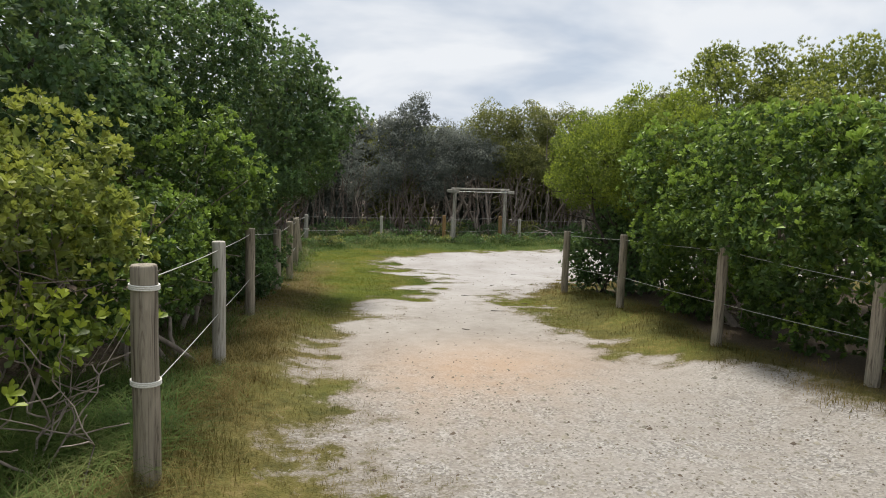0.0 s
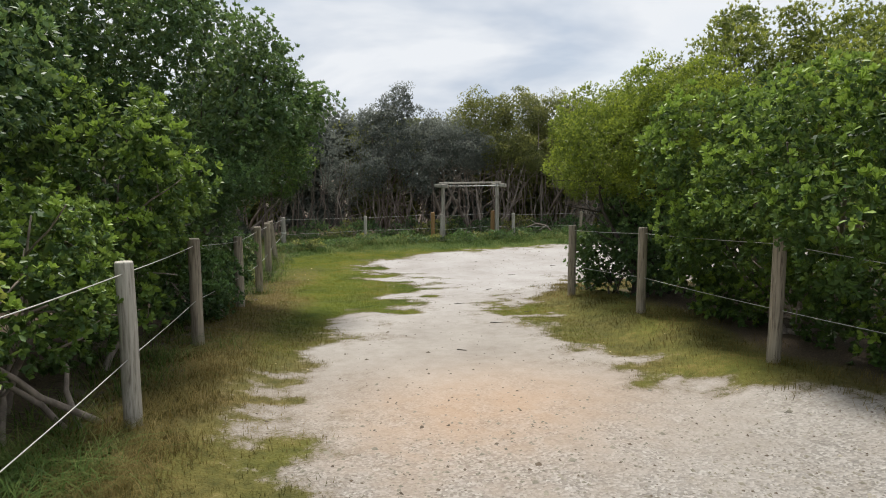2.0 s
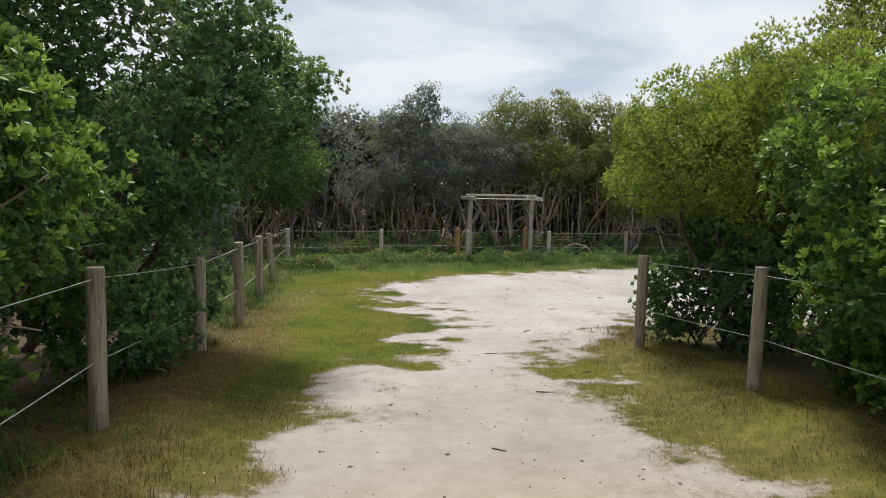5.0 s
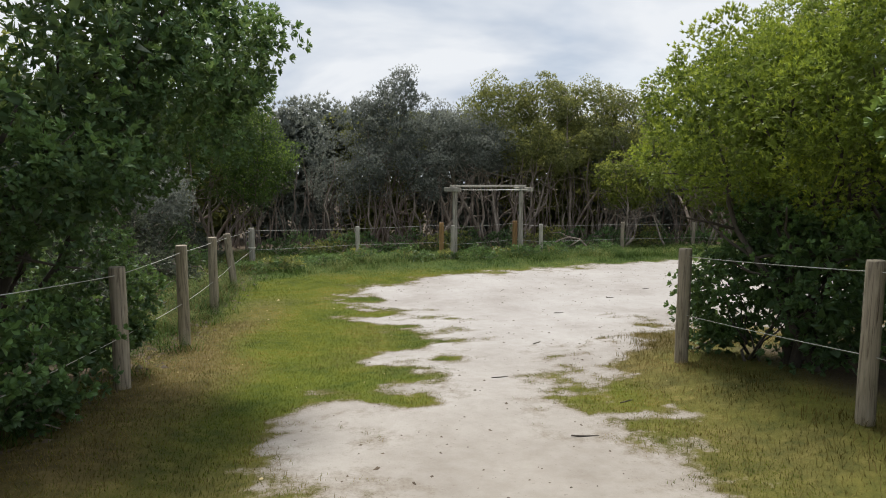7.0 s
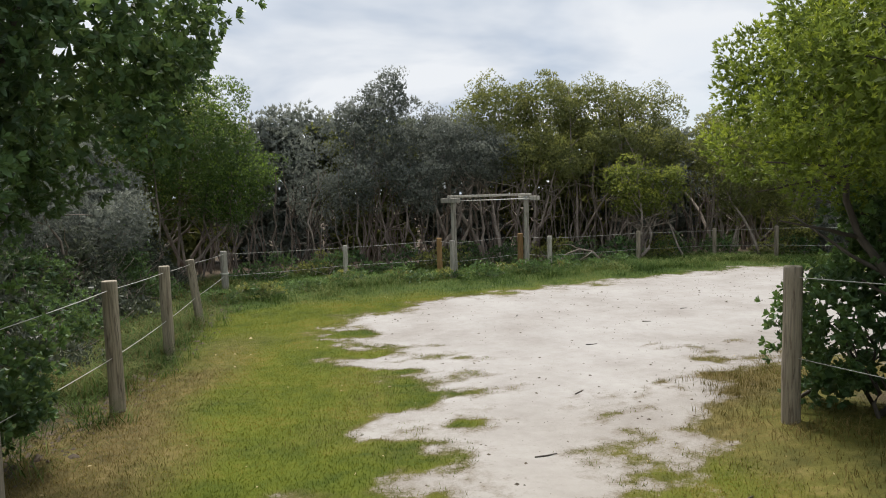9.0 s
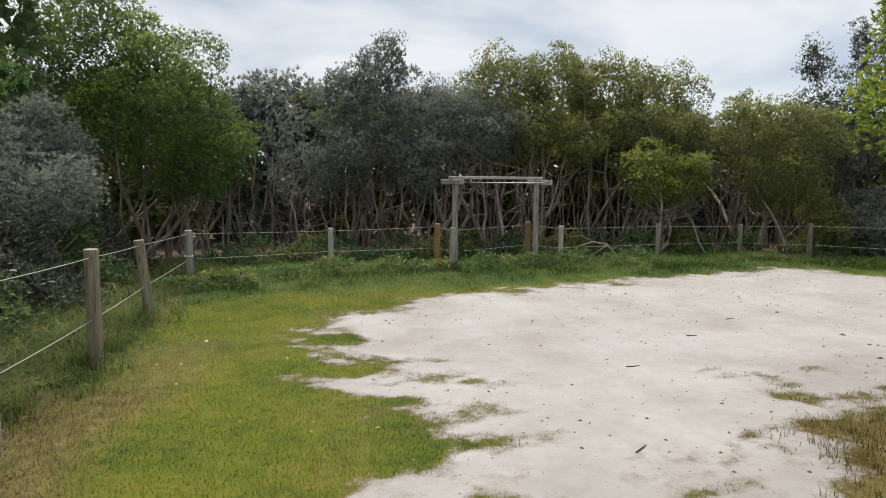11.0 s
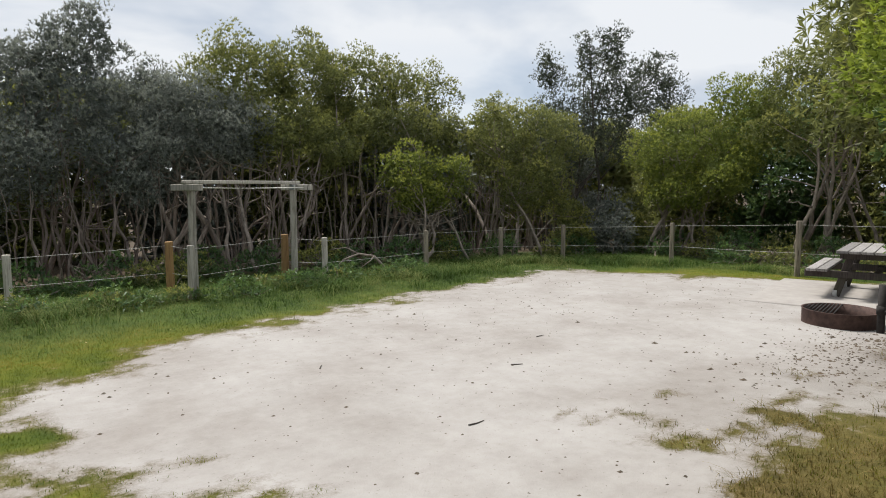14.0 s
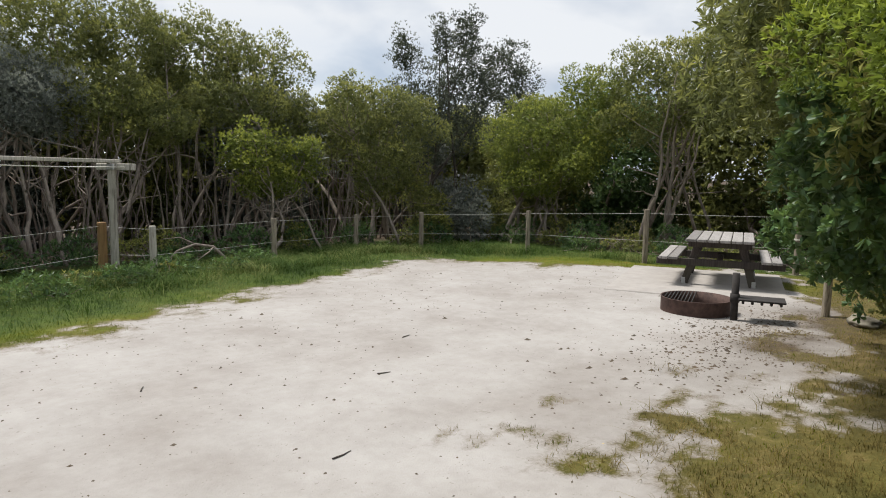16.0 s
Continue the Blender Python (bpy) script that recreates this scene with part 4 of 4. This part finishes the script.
# thicket behind the camping bay
WOODS = "trees behind the camping bay"
GREY = {**FAR, "ragged": 0.18, "leaf": 0.07, "slim": 0.28, "upright": 1.1}
shrub("dense green tree at the far corner", (-3.4, 23.6), [(-3.2, 23.4, 2.7, 2.1, 1.8, 1.6), (-2.3, 23.8, 1.7, 1.3, 1.3, 1.2), (-4.2, 23.0, 3.7, 1.8, 1.6, 1.5)], LEAF_GREEN, 31, 12, 0.05, BARK, 0.14, 4, "tree", WOODS, 0.5, **FAR)
shrub("grey-green scrub behind the fence", (-4.2, 18.8), [(-3.6, 19.0, 0.9, 1.0, 1.3, 0.7), (-4.6, 17.0, 1.5, 1.4, 1.8, 1.2), (-4.4, 20.6, 1.4, 1.3, 1.4, 1.1)], LEAF_GREY, 32, 14, 0.035, BARK, 0.14, 4, "shrub", WOODS, 0.8, **FAR)
shrub("thin grey-leaved sapling with gaps", (-0.8, 24.4), [(-0.7, 24.4, 2.4, 0.6, 0.6, 1.2), (-0.3, 24.8, 1.3, 0.8, 0.7, 0.7)], LEAF_GREY, 33, 4, 0.04, BARK_DARK, 0.06, 5, "tree", WOODS, 0.1, **{**GREY, "sprigs": 110, "inner": 0.15, "ragged": 0.25})
shrub("tall grey-green banksia tree", (1.5, 24.8), [(1.5, 25.0, 2.8, 1.3, 1.1, 1.1), (1.9, 25.2, 4.0, 0.65, 0.6, 0.85), (1.3, 25.2, 3.8, 0.5, 0.5, 0.7), (0.7, 25.2, 3.3, 0.7, 0.7, 0.75), (0.6, 24.4, 1.6, 1.0, 0.8, 0.9), (2.3, 24.3, 1.7, 1.0, 0.8, 0.9)],
      LEAF_GREY, 34, 12, 0.04, BARK_BROWN, 0.11, 5, "tree", WOODS, 0.6, **GREY)
shrub("grey-green tree with bare twisted limbs", (3.6, 24.6), [(3.5, 24.7, 2.5, 1.2, 1.0, 1.1), (3.0, 25.3, 3.1, 0.9, 0.8, 0.7), (4.4, 24.6, 2.3, 0.9, 0.8, 0.8)], LEAF_GREY, 35, 9, 0.06, BARK, 0.17, 6, "tree", WOODS, 0.6, **GREY)
shrub("olive-green tree with pale trunks", (5.4, 25.4), [(4.9, 25.6, 3.6, 1.4, 1.2, 1.15), (6.3, 25.6, 3.7, 1.4, 1.2, 1.15), (5.6, 24.6, 2.5, 1.1, 0.7, 0.75), (6.6, 24.4, 2.1, 0.8, 0.6, 0.6)], LEAF_OLIVE, 36, 14, 0.05, BARK, 0.12, 4, "tree", WOODS, 0.8, **FAR)
shrub("olive-green tree with pale trunks", (8.3, 25.5), [(7.8, 25.7, 3.6, 1.4, 1.2, 1.15), (9.2, 25.7, 3.4, 1.3, 1.2, 1.15), (8.0, 24.6, 2.6, 1.1, 0.7, 0.7), (9.4, 24.6, 2.4, 0.9, 0.7, 0.7)], LEAF_OLIVE, 37, 14, 0.05, BARK, 0.12, 4, "tree", WOODS, 0.8, **FAR)
shrub("low rounded yellow-green tree on forking limbs", (8.1, 23.4), [(7.9, 23.5, 1.55, 0.85, 0.6, 0.68), (8.9, 23.5, 1.4, 0.85, 0.6, 0.80), (8.2, 23.4, 0.95, 0.8, 0.5, 0.45)], LEAF_LIME, 38, 8, 0.05, BARK, 0.12, 4, "tree", WOODS, 0.25, **FAR)
shrub("yellow-olive tree with crowded stems", (11.2, 23.8), [(10.7, 23.8, 2.4, 1.1, 0.9, 1.3), (12.0, 23.5, 2.3, 1.2, 0.9, 1.35), (11.3, 23.3, 1.2, 1.35, 0.7, 0.9)], LEAF_OLIVE, 39, 14, 0.04, BARK, 0.10, 5, "tree", WOODS, 0.5, **FAR)
shrub("tall dark grey-green banksia tree", (14.0, 24.6), [(13.6, 24.6, 2.6, 1.3, 1.1, 1.6), (15.0, 24.2, 3.3, 1.2, 1.1, 1.6), (15.2, 24.3, 5.1, 0.5, 0.5, 1.1), (14.3, 24.4, 4.8, 0.35, 0.35, 0.9), (13.2, 24.8, 4.4, 0.4, 0.4, 0.8), (17.0, 24.4, 4.2, 1.1, 1.1, 1.3)],
      LEAF_DUSK, 40, 8, 0.06, BARK_DARK, 0.08, 5, "tree", WOODS, 0.7, **{**GREY, "ragged": 0.25, "sprigs": 190})
shrub("bright green tree behind the side fence", (15.0, 21.4), [(14.7, 21.7, 2.0, 1.15, 1.3, 1.25), (15.4, 20.4, 2.7, 1.2, 1.2, 1.35), (14.5, 21.4, 1.1, 0.9, 1.0, 0.7), (14.8, 20.2, 1.5, 0.7, 0.8, 0.7)], LEAF_LIME, 41, 10, 0.05, BARK, 0.14, 4, "tree", WOODS, 0.5, **FAR)
shrub("golden olive tree with pale leaning trunks behind the table", (16.0, 18.4), [(15.6, 18.8, 3.0, 1.4, 1.5, 1.6), (16.2, 16.8, 3.6, 1.4, 1.5, 1.6), (15.2, 17.4, 3.2, 1.1, 1.1, 1.3)], LEAF_OLIVE, 42, 10, 0.06, BARK, 0.14, 4, "tree", WOODS, 0.7, **FAR)
shrub("olive tree beyond the corner of the bay", (15.6, 14.6), [(15.6, 14.8, 2.4, 1.3, 1.4, 1.4), (15.8, 13.2, 2.0, 1.3, 1.4, 1.4)], LEAF_OLIVE, 43, 6, 0.06, BARK, 0.12, 4, "tree", WOODS, 0.5, **FAR)

for i in range(15):
    x = -1.6 + 1.0 * i + 0.3 * math.sin(i * 2.1)
    y = float(np.interp(x, [-2, 3, 8, 11, 13], [22.2, 23.3, 23.4, 23.3, 22.4])) + 0.35 * math.sin(i * 1.3)
    z = float(land(x, y))
    shrub("low straggly undergrowth behind the fence", (x, y), [(x, y, z + 0.12, 0.6, 0.4, 0.28 + 0.12 * math.sin(i * 3.7)), (x + 0.4, y + 0.4, z + 0.2, 0.5, 0.4, 0.35)],
          (LEAF_DEEP, LEAF_OLIVE, LEAF_DEEP)[i % 3], 120 + i, 4, 0.02, BARK, 0.06, 3, "undergrowth", WOODS, 0.3, **{**FAR, "clump": 0.16, "inner": 0.2, "lobes": 0})

for i in range(8):
    x, y = 14.3 + 0.25 * math.sin(i * 2.3), 14.4 + 1.05 * i
    z = float(land(x, y))
    shrub("low straggly undergrowth behind the side fence", (x, y), [(x, y, z + 0.12, 0.45, 0.6, 0.28 + 0.1 * math.sin(i * 3.1)), (x + 0.7, y + 0.3, z + 0.25, 0.5, 0.6, 0.4)],
          (LEAF_OLIVE, LEAF_DEEP)[i % 2], 150 + i, 4, 0.02, BARK, 0.06, 3, "undergrowth", WOODS, 0.3, **{**FAR, "clump": 0.16, "inner": 0.2, "lobes": 0})

for i in range(22):
    x = -1.9 + 0.42 * i + 0.25 * math.sin(i * 2.7)
    y = float(np.interp(x, [-2.0, 0.4, 2.8, 5.0, 7.6], [19.2, 20.9, 20.9, 21.5, 21.9])) + 0.22 * math.sin(i * 1.9)
    z = float(land(x, y))
    r = 0.20 + 0.10 * math.sin(i * 4.3)
    shrub("low leafy weed clump in the grass by the fence", (x, y), [(x, y, z + 0.06, r + 0.12, r + 0.05, r * 0.9), (x + 0.25, y + 0.1, z + 0.05, r, r, r * 0.7)],
          (LEAF_DEEP, LEAF_DEEP, LEAF_OLIVE)[i % 3], 220 + i, 2, 0.008, BARK_BROWN, 0.03, 2, "undergrowth", "weeds along the fence", 0.1,
          detail=False, leaf=0.075, slim=0.26, sprigs=150, per=6, clump=0.12, inner=0.2, upright=0.9, lobes=0)

for i, (x, y) in enumerate(((12.4, 22.9), (13.3, 22.3), (14.2, 22.5), (13.6, 23.4))):
    z = float(land(x, y))
    shrub("low olive shrub in the corner of the thicket", (x, y), [(x, y, z + 0.45, 0.65, 0.5, 0.6), (x + 0.3, y + 0.4, z + 1.0, 0.6, 0.5, 0.6)],
          (LEAF_OLIVE, LEAF_GREY)[i % 2], 170 + i, 5, 0.025, BARK, 0.08, 3, "shrub", WOODS, 0.3, **FAR)

# deeper woods close the view
DEEP = dict(detail=False, tiny=True, leaf=0.15, slim=0.5, sprigs=60, per=5, clump=0.5, inner=1.0, lobes=0)
deep_rows = [(x, 27.6 + 0.5 * math.sin(x * 1.7), 0.3 * math.sin(x * 2.3)) for x in range(-8, 20, 3)]
for i, (x, y, dz) in enumerate(deep_rows):
    shrub("dark tree deeper in the thicket", (x, y), [(x, y, 1.6 + dz, 2.0, 1.2, 1.9), (x + 1.2, y + 0.8, 2.6 + dz, 1.6, 1.2, 1.3), (x + 0.3, y - 0.3, 0.1, 1.7, 0.9, 0.9)],
          (LEAF_GREY, LEAF_OLIVE)[i % 2], 60 + i, 6, 0.06, BARK, 0.16, 3, "tree", WOODS, 1.0, **DEEP)
for i, (x, y) in enumerate(((18.6, 24.0), (18.8, 21.0), (19.0, 18.0), (18.8, 15.0), (18.4, 12.0), (-6.6, 20.5), (-6.8, 16.5), (-6.6, 12.5), (-6.6, 8.5), (-6.6, 4.5))):
    shrub("dark tree deeper in the thicket", (x, y), [(x, y, 1.6, 1.3, 2.0, 1.9), (x + 0.6, y + 0.8, 2.6, 1.2, 1.6, 1.3), (x, y, 0.1, 1.0, 1.8, 0.9)],
          (LEAF_OLIVE, LEAF_DEEP)[i % 2], 80 + i, 5, 0.06, BARK, 0.16, 3, "tree", WOODS, 0.8, **({**DEEP, "leaf": 0.11, "sprigs": 80} if x > 0 else DEEP))

# ---- grass, reeds and litter ----


def blades(name, xs, ys, height, width, mat, g, bend=0.5, segs=1, lean=0.5):
    """Grass blades at the places given; each tapers to a tip and bends over."""
    n = len(xs)
    ang = g.uniform(0, math.tau, n)
    h = height * g.uniform(0.5, 1.25, n)
    d = np.stack([np.cos(ang), np.sin(ang), np.zeros(n)], 1)
    s = np.stack([-np.sin(ang), np.cos(ang), np.zeros(n)], 1)
    base = np.stack([xs, ys, land(xs, ys) - 0.004], 1)
    w = (width * g.uniform(0.6, 1.2, n))[:, None]
    out = (h * g.uniform(0.1, 1.0, n) * lean)[:, None]
    up = np.array([0, 0, 1.0])
    if segs == 1:
        v = np.stack([base - s * w / 2, base + s * w / 2, base + d * out + up * h[:, None]], 1)
        f = np.arange(n * 3).reshape(-1, 3)
        return mesh_from(name, v.reshape(-1, 3), f, mat)
    rows = []
    for t in (0.0, 0.45, 0.8):
        c = base + d * out * t ** 2 * 1.6 + up * (h * (t - 0.42 * bend * t * t))[:, None]
        rows += [c - s * w * (1 - t) / 2 - s * 0.0004, c + s * w * (1 - t) / 2 + s * 0.0004]
    t = 1.1
    rows += [base + d * out * t ** 2 * 1.6 + up * (h * (t - 0.55 * bend * t * t))[:, None]]
    v = np.stack(rows, 1)
    b = np.arange(n)[:, None] * 7
    f = np.concatenate([b + np.array([[0, 1, 3, 2]]), b + np.array([[2, 3, 5, 4]])], 0)
    f3 = b + np.array([[4, 5, 6]])
    faces4 = f[: 2 * n]
    tri = np.concatenate([faces4[:, [0, 1, 2]], faces4[:, [0, 2, 3]], f3], 0)
    return mesh_from(name, v.reshape(-1, 3), tri, mat)


def scatter(g, n, x0, x1, y0, y1, keep):
    x, y = g.uniform(x0, x1, n), g.uniform(y0, y1, n)
    ok = keep(x, y) > g.uniform(0, 1, n)
    return x[ok], y[ok]


def turf(x, y):
    return np.clip(1.25 - 1.6 * sandiness(x, y), 0, 1) * (1 - litteriness(x, y))


def on_slab(x, y):
    c, s = math.cos(radians(AXIS)), math.sin(radians(AXIS))
    u, v = (x - 11.55) * c + (y - 15.8) * s, -(x - 11.55) * s + (y - 15.8) * c
    return (np.abs(u) < 1.5) & (np.abs(v) < 1.27)


g = np.random.default_rng(5)
xs, ys = scatter(g, 330000, -2.2, 3.0, 8.0, 21.5, lambda x, y: turf(x, y) * (1 - 0.75 * dryness(x, y)) * (1 - 0.9 * lushness(x, y)))
tagged(new("lawn_grass", blades("lawn_grass", xs, ys, 0.019, 0.006, GRASS_LAWN, g, lean=1.6)), "short worn green lawn grass", "grass", kind="stuff")
xs, ys = scatter(g, 260000, -2.2, 5.2, 0.5, 14.5, lambda x, y: turf(x, y) * dryness(x, y))
tagged(new("dry_grass", blades("dry_grass", xs, ys, 0.035, 0.005, GRASS_DRY, g, lean=1.4)), "dry brownish grass of the verge", "grass", kind="stuff")
xs, ys = scatter(g, 90000, 2.5, 14.5, 12.4, 23.2, lambda x, y: turf(x, y) * ~on_slab(x, y) * (1 - 0.9 * lushness(x, y)))
tagged(new("lawn_grass", blades("lawn_grass", xs, ys, 0.03, 0.007, GRASS_LAWN, g, lean=1.1)), "short green grass round the camping bay", "grass", kind="stuff")

xs, ys = scatter(g, 150000, -2.2, 14.2, 15.0, 23.2, lambda x, y: turf(x, y) * lushness(x, y) * ~on_slab(x, y))
tagged(new("lush_grass", blades("lush_grass", xs, ys, 0.05, 0.007, GRASS_LONG, g, lean=1.2)), "deep green grass along the foot of the fence", "grass", kind="stuff")


def clumped(g, centres, per, radius):
    cx, cy = centres
    x = np.repeat(cx, per) + g.normal(size=len(cx) * per) * radius
    y = np.repeat(cy, per) + g.normal(size=len(cx) * per) * radius
    return x, y


def bank(x, y):
    line = np.interp(x, [-2.2, 0.4, 2.8, 5, 7.6, 9.9, 11, 12.9, 13.3, 13.8], [20.0, 20.8, 21.1, 21.5, 22.0, 22.5, 21.9, 20.6, 18.0, 15.0])
    return np.exp(-((y - line + 0.2) / 0.75) ** 2) * turf(x, y)


cx, cy = scatter(g, 9000, -2.4, 13.8, 15.5, 23.4, lambda x, y: bank(x, y) * np.clip(0.55 + 2.2 * wobble(x, y, 3.2), 0.05, 1))
xs, ys = clumped(g, (cx, cy), 20, 0.11)
tagged(new("long_grass", blades("long_grass", xs, ys, 0.26, 0.011, GRASS_LONG, g, 1.0, 2, 1.5)), "long arching green grass along the fence", "grass", kind="stuff")


def west_strip(x, y):
    return np.exp(-((x + 1.9 + 0.02 * (y - 10)) / 0.38) ** 2) * (0.75 - 0.35 * ease((y - 7) / 2) + 0.6 * ease((y - 13) / 2))


cx, cy = scatter(g, 1500, -3.4, -1.1, 2.0, 21.0, west_strip)
xs, ys = clumped(g, (cx, cy), 22, 0.08)
tagged(new("long_grass", blades("long_grass", xs, ys, 0.26, 0.008, GRASS_LONG, g, 1.0, 2, 1.4)), "long grass growing through the fence", "grass", kind="stuff")
cx, cy = scatter(g, 420, -1.9, -0.7, 2.5, 8.0, lambda x, y: np.exp(-((x + 1.25) / 0.3) ** 2))
xs, ys = clumped(g, (cx, cy), 40, 0.09)
tagged(new("dry_grass", blades("dry_tufts", xs, ys, 0.15, 0.005, GRASS_DRY, g, 0.8, 2, 1.1)), "dry tangled grass at the fence posts", "grass", kind="stuff")
cx, cy = scatter(g, 420, 2.8, 5.2, 4.0, 12.6, lambda x, y: np.exp(-((x - 3.9 + 0.05 * (y - 8)) / 0.35) ** 2))
xs, ys = clumped(g, (cx, cy), 26, 0.09)
tagged(new("dry_grass", blades("dry_tufts", xs, ys, 0.11, 0.005, GRASS_DRY, g, 0.8, 2, 1.0)), "dry grass at the foot of the hedge", "grass", kind="stuff")
cx, cy = scatter(g, 260, 3.4, 9.5, 11.9, 14.0, lambda x, y: turf(x, y) * 0.9)
xs, ys = clumped(g, (cx, cy), 40, 0.10)
tagged(new("long_grass", blades("bay_tufts", xs, ys, 0.075, 0.005, GRASS_DRY, g, 0.9, 2, 1.7)), "tufts of grass beside the hedge", "grass", kind="stuff")


def ground_bits(name, n, x0, x1, y0, y1, size, mat, keep, label, g):
    """Small angular bits lying on the ground: four-sided chips."""
    x, y = scatter(g, n, x0, x1, y0, y1, keep)
    k = len(x)
    a = g.uniform(0, math.tau, k)
    s = size * g.lognormal(0, 0.45, k)
    c = np.stack([x, y, land(x, y)], 1)
    u, v = np.stack([np.cos(a), np.sin(a), 0 * a], 1), np.stack([-np.sin(a), np.cos(a), 0 * a], 1)
    sl = g.uniform(0.3, 0.9, k)[:, None]
    s = s[:, None]
    up = np.array([0, 0, 1.0])
    vs = np.stack([c - u * s, c - v * s * sl, c + u * s, c + v * s * sl, c + up * s * 0.55 + u * s * 0.2], 1).reshape(-1, 3)
    b = np.arange(k)[:, None] * 5
    f = np.concatenate([b + np.array([[0, 1, 4]]), b + np.array([[1, 2, 4]]), b + np.array([[2, 3, 4]]), b + np.array([[3, 0, 4]])], 0)
    tagged(new(name, mesh_from(name, vs, f, mat)), label, name.replace("_", " "), kind="stuff")


ground_bits("leaf_litter", 3600, 0.0, 12.5, 7.0, 20.5, 0.010, LITTER, lambda x, y: (sandiness(x, y) > 0.6) * 0.8, "dark leaf bits strewn over the sand", g)
ground_bits("gravel", 14000, -0.6, 5.2, 1.0, 7.5, 0.010, STONE, lambda x, y: (sandiness(x, y) > 0.5) * (1 - ease((y - 3.0) / 4.5)), "loose grey gravel on the track", g)
ground_bits("gravel", 3000, -0.6, 5.2, 1.0, 8.5, 0.009, LITTER, lambda x, y: (sandiness(x, y) > 0.5) * (1 - ease((y - 3.0) / 5.0)), "dark gravel bits on the track", g)
ground_bits("leaf_litter", 7000, 5.5, 11.0, 12.6, 15.4, 0.013, LITTER, lambda x, y: np.exp(-(((x - 8.2) / 1.6) ** 2 + ((y - 13.9) / 0.6) ** 2)), "dark bark and charcoal bits by the fire ring", g)
ground_bits("leaf_litter", 9000, -3.0, -1.2, 2.0, 20.0, 0.022, LITTER, lambda x, y: ease((-1.3 - x) / 0.6), "brown fallen leaves under the hedge", g)
ground_bits("straw", 500, -1.8, 5.0, 4.0, 21.0, 0.008, STRAW, lambda x, y: turf(x, y) * 0.7, "pale dry straw bits on the grass", g)
cx, cy = scatter(g, 2200, -3.6, -1.75, 13.5, 21.6, lambda x, y: 0.35 + 0.4 * wobble(x, y, 2.1))
xs, ys = clumped(g, (cx, cy), 18, 0.10)
half = len(xs) // 2
tagged(new("long_grass", blades("brush_grass", xs[:half], ys[:half], 0.42, 0.010, GRASS_LONG, g, 1.0, 2, 1.3)), "tall rank grass behind the fence", "grass", kind="stuff")
tagged(new("dry_grass", blades("brush_straw", xs[half:], ys[half:], 0.36, 0.007, GRASS_DRY, g, 1.0, 2, 1.3)), "tall dry grass behind the fence", "grass", kind="stuff")

# ---- crowded stems, fallen branch, sticks ----
thicket = thing("thicket", 5.0, 24.5, float(land(5.0, 24.5)))
out_of_thicket = thicket.matrix_basis.inverted()
for i in range(220):
    x = g.uniform(-3.2, 14.2)
    y = float(np.interp(x, [-3, 3, 8, 11, 14], [23.1, 24.0, 24.3, 24.0, 23.1])) + g.uniform(0, 2.2)
    z = float(land(x, y)) - 0.05
    t = g.uniform(0.010, 0.032)
    pts = wander(g, (x, y, z), (x + g.normal() * 0.32, y + g.normal() * 0.2, z + g.uniform(1.5, 2.8)), 8, 0.10)
    stem = part("stem", tube(bmesh.new(), pts, [t * (1 - 0.6 * k / 8) for k in range(9)], 5, False), BARK_BROWN if i % 4 else BARK, thicket)
    stem.matrix_parent_inverse = out_of_thicket
tagged(thicket, "crowded thin crooked stems, pale and brown, in the thicket", "thicket")

bm = bmesh.new()
tube(bm, [(-0.55, 0.1, 0.02), (-0.3, 0.05, 0.30), (0.0, 0, 0.40), (0.3, -0.05, 0.34), (0.5, -0.1, 0.12), (0.52, -0.12, -0.02)], [0.012, 0.018, 0.022, 0.026, 0.03, 0.03], 8)
tube(bm, [(0.0, 0, 0.40), (-0.2, 0.15, 0.52), (-0.5, 0.2, 0.50)], [0.014, 0.010, 0.006], 6)
tube(bm, [(0.3, -0.05, 0.34), (0.15, -0.2, 0.28), (-0.15, -0.3, 0.14)], [0.014, 0.010, 0.006], 6)
branch = part("fallen_branch", bm, BARK)
branch.matrix_basis = pose(6.1, 22.25, float(land(6.1, 22.25)))
tagged(branch, "bleached dead branch arching in the grass", "branch")


def stick(x, y, length, turn, seed):
    q = np.random.default_rng(seed)
    pts = wander(q, (-length / 2, 0, 0.004), (length / 2, 0, 0.004), 5, 0.006)
    ob = part("stick", tube(bmesh.new(), [(a, c, 0.005) for a, c, _ in pts], [0.005, 0.006, 0.006, 0.005, 0.004, 0.003], 6), BARK_DARK)
    ob.matrix_basis = pose(x, y, float(land(x, y)), 0, 0, turn)
    tagged(ob, "thin dark dead stick lying on the sand", "stick", "sticks on the sand")


for k, (x, y, length, turn) in enumerate(((1.75, 11.2, 0.22, 10), (2.0, 9.6, 0.26, -8), (2.6, 10.3, 0.18, 25), (3.4, 14.6, 0.20, 5), (4.6, 15.6, 0.16, -20), (2.5, 12.6, 0.20, 40), (5.6, 16.4, 0.18, 12), (1.3, 8.2, 0.15, -30), (3.0, 16.6, 0.17, 60))):
    stick(x, y, length * 0.75, turn, 300 + k)
cx, cy = scatter(g, 260, -2.6, -1.25, 2.2, 5.2, lambda x, y: 0.8 + 0 * x)
xs, ys = clumped(g, (cx, cy), 24, 0.09)
tagged(new("long_grass", blades("hedge_grass", xs, ys, 0.28, 0.008, GRASS_LONG, g, 1.0, 2, 1.5)), "long arching grass at the foot of the hedge", "grass", kind="stuff")
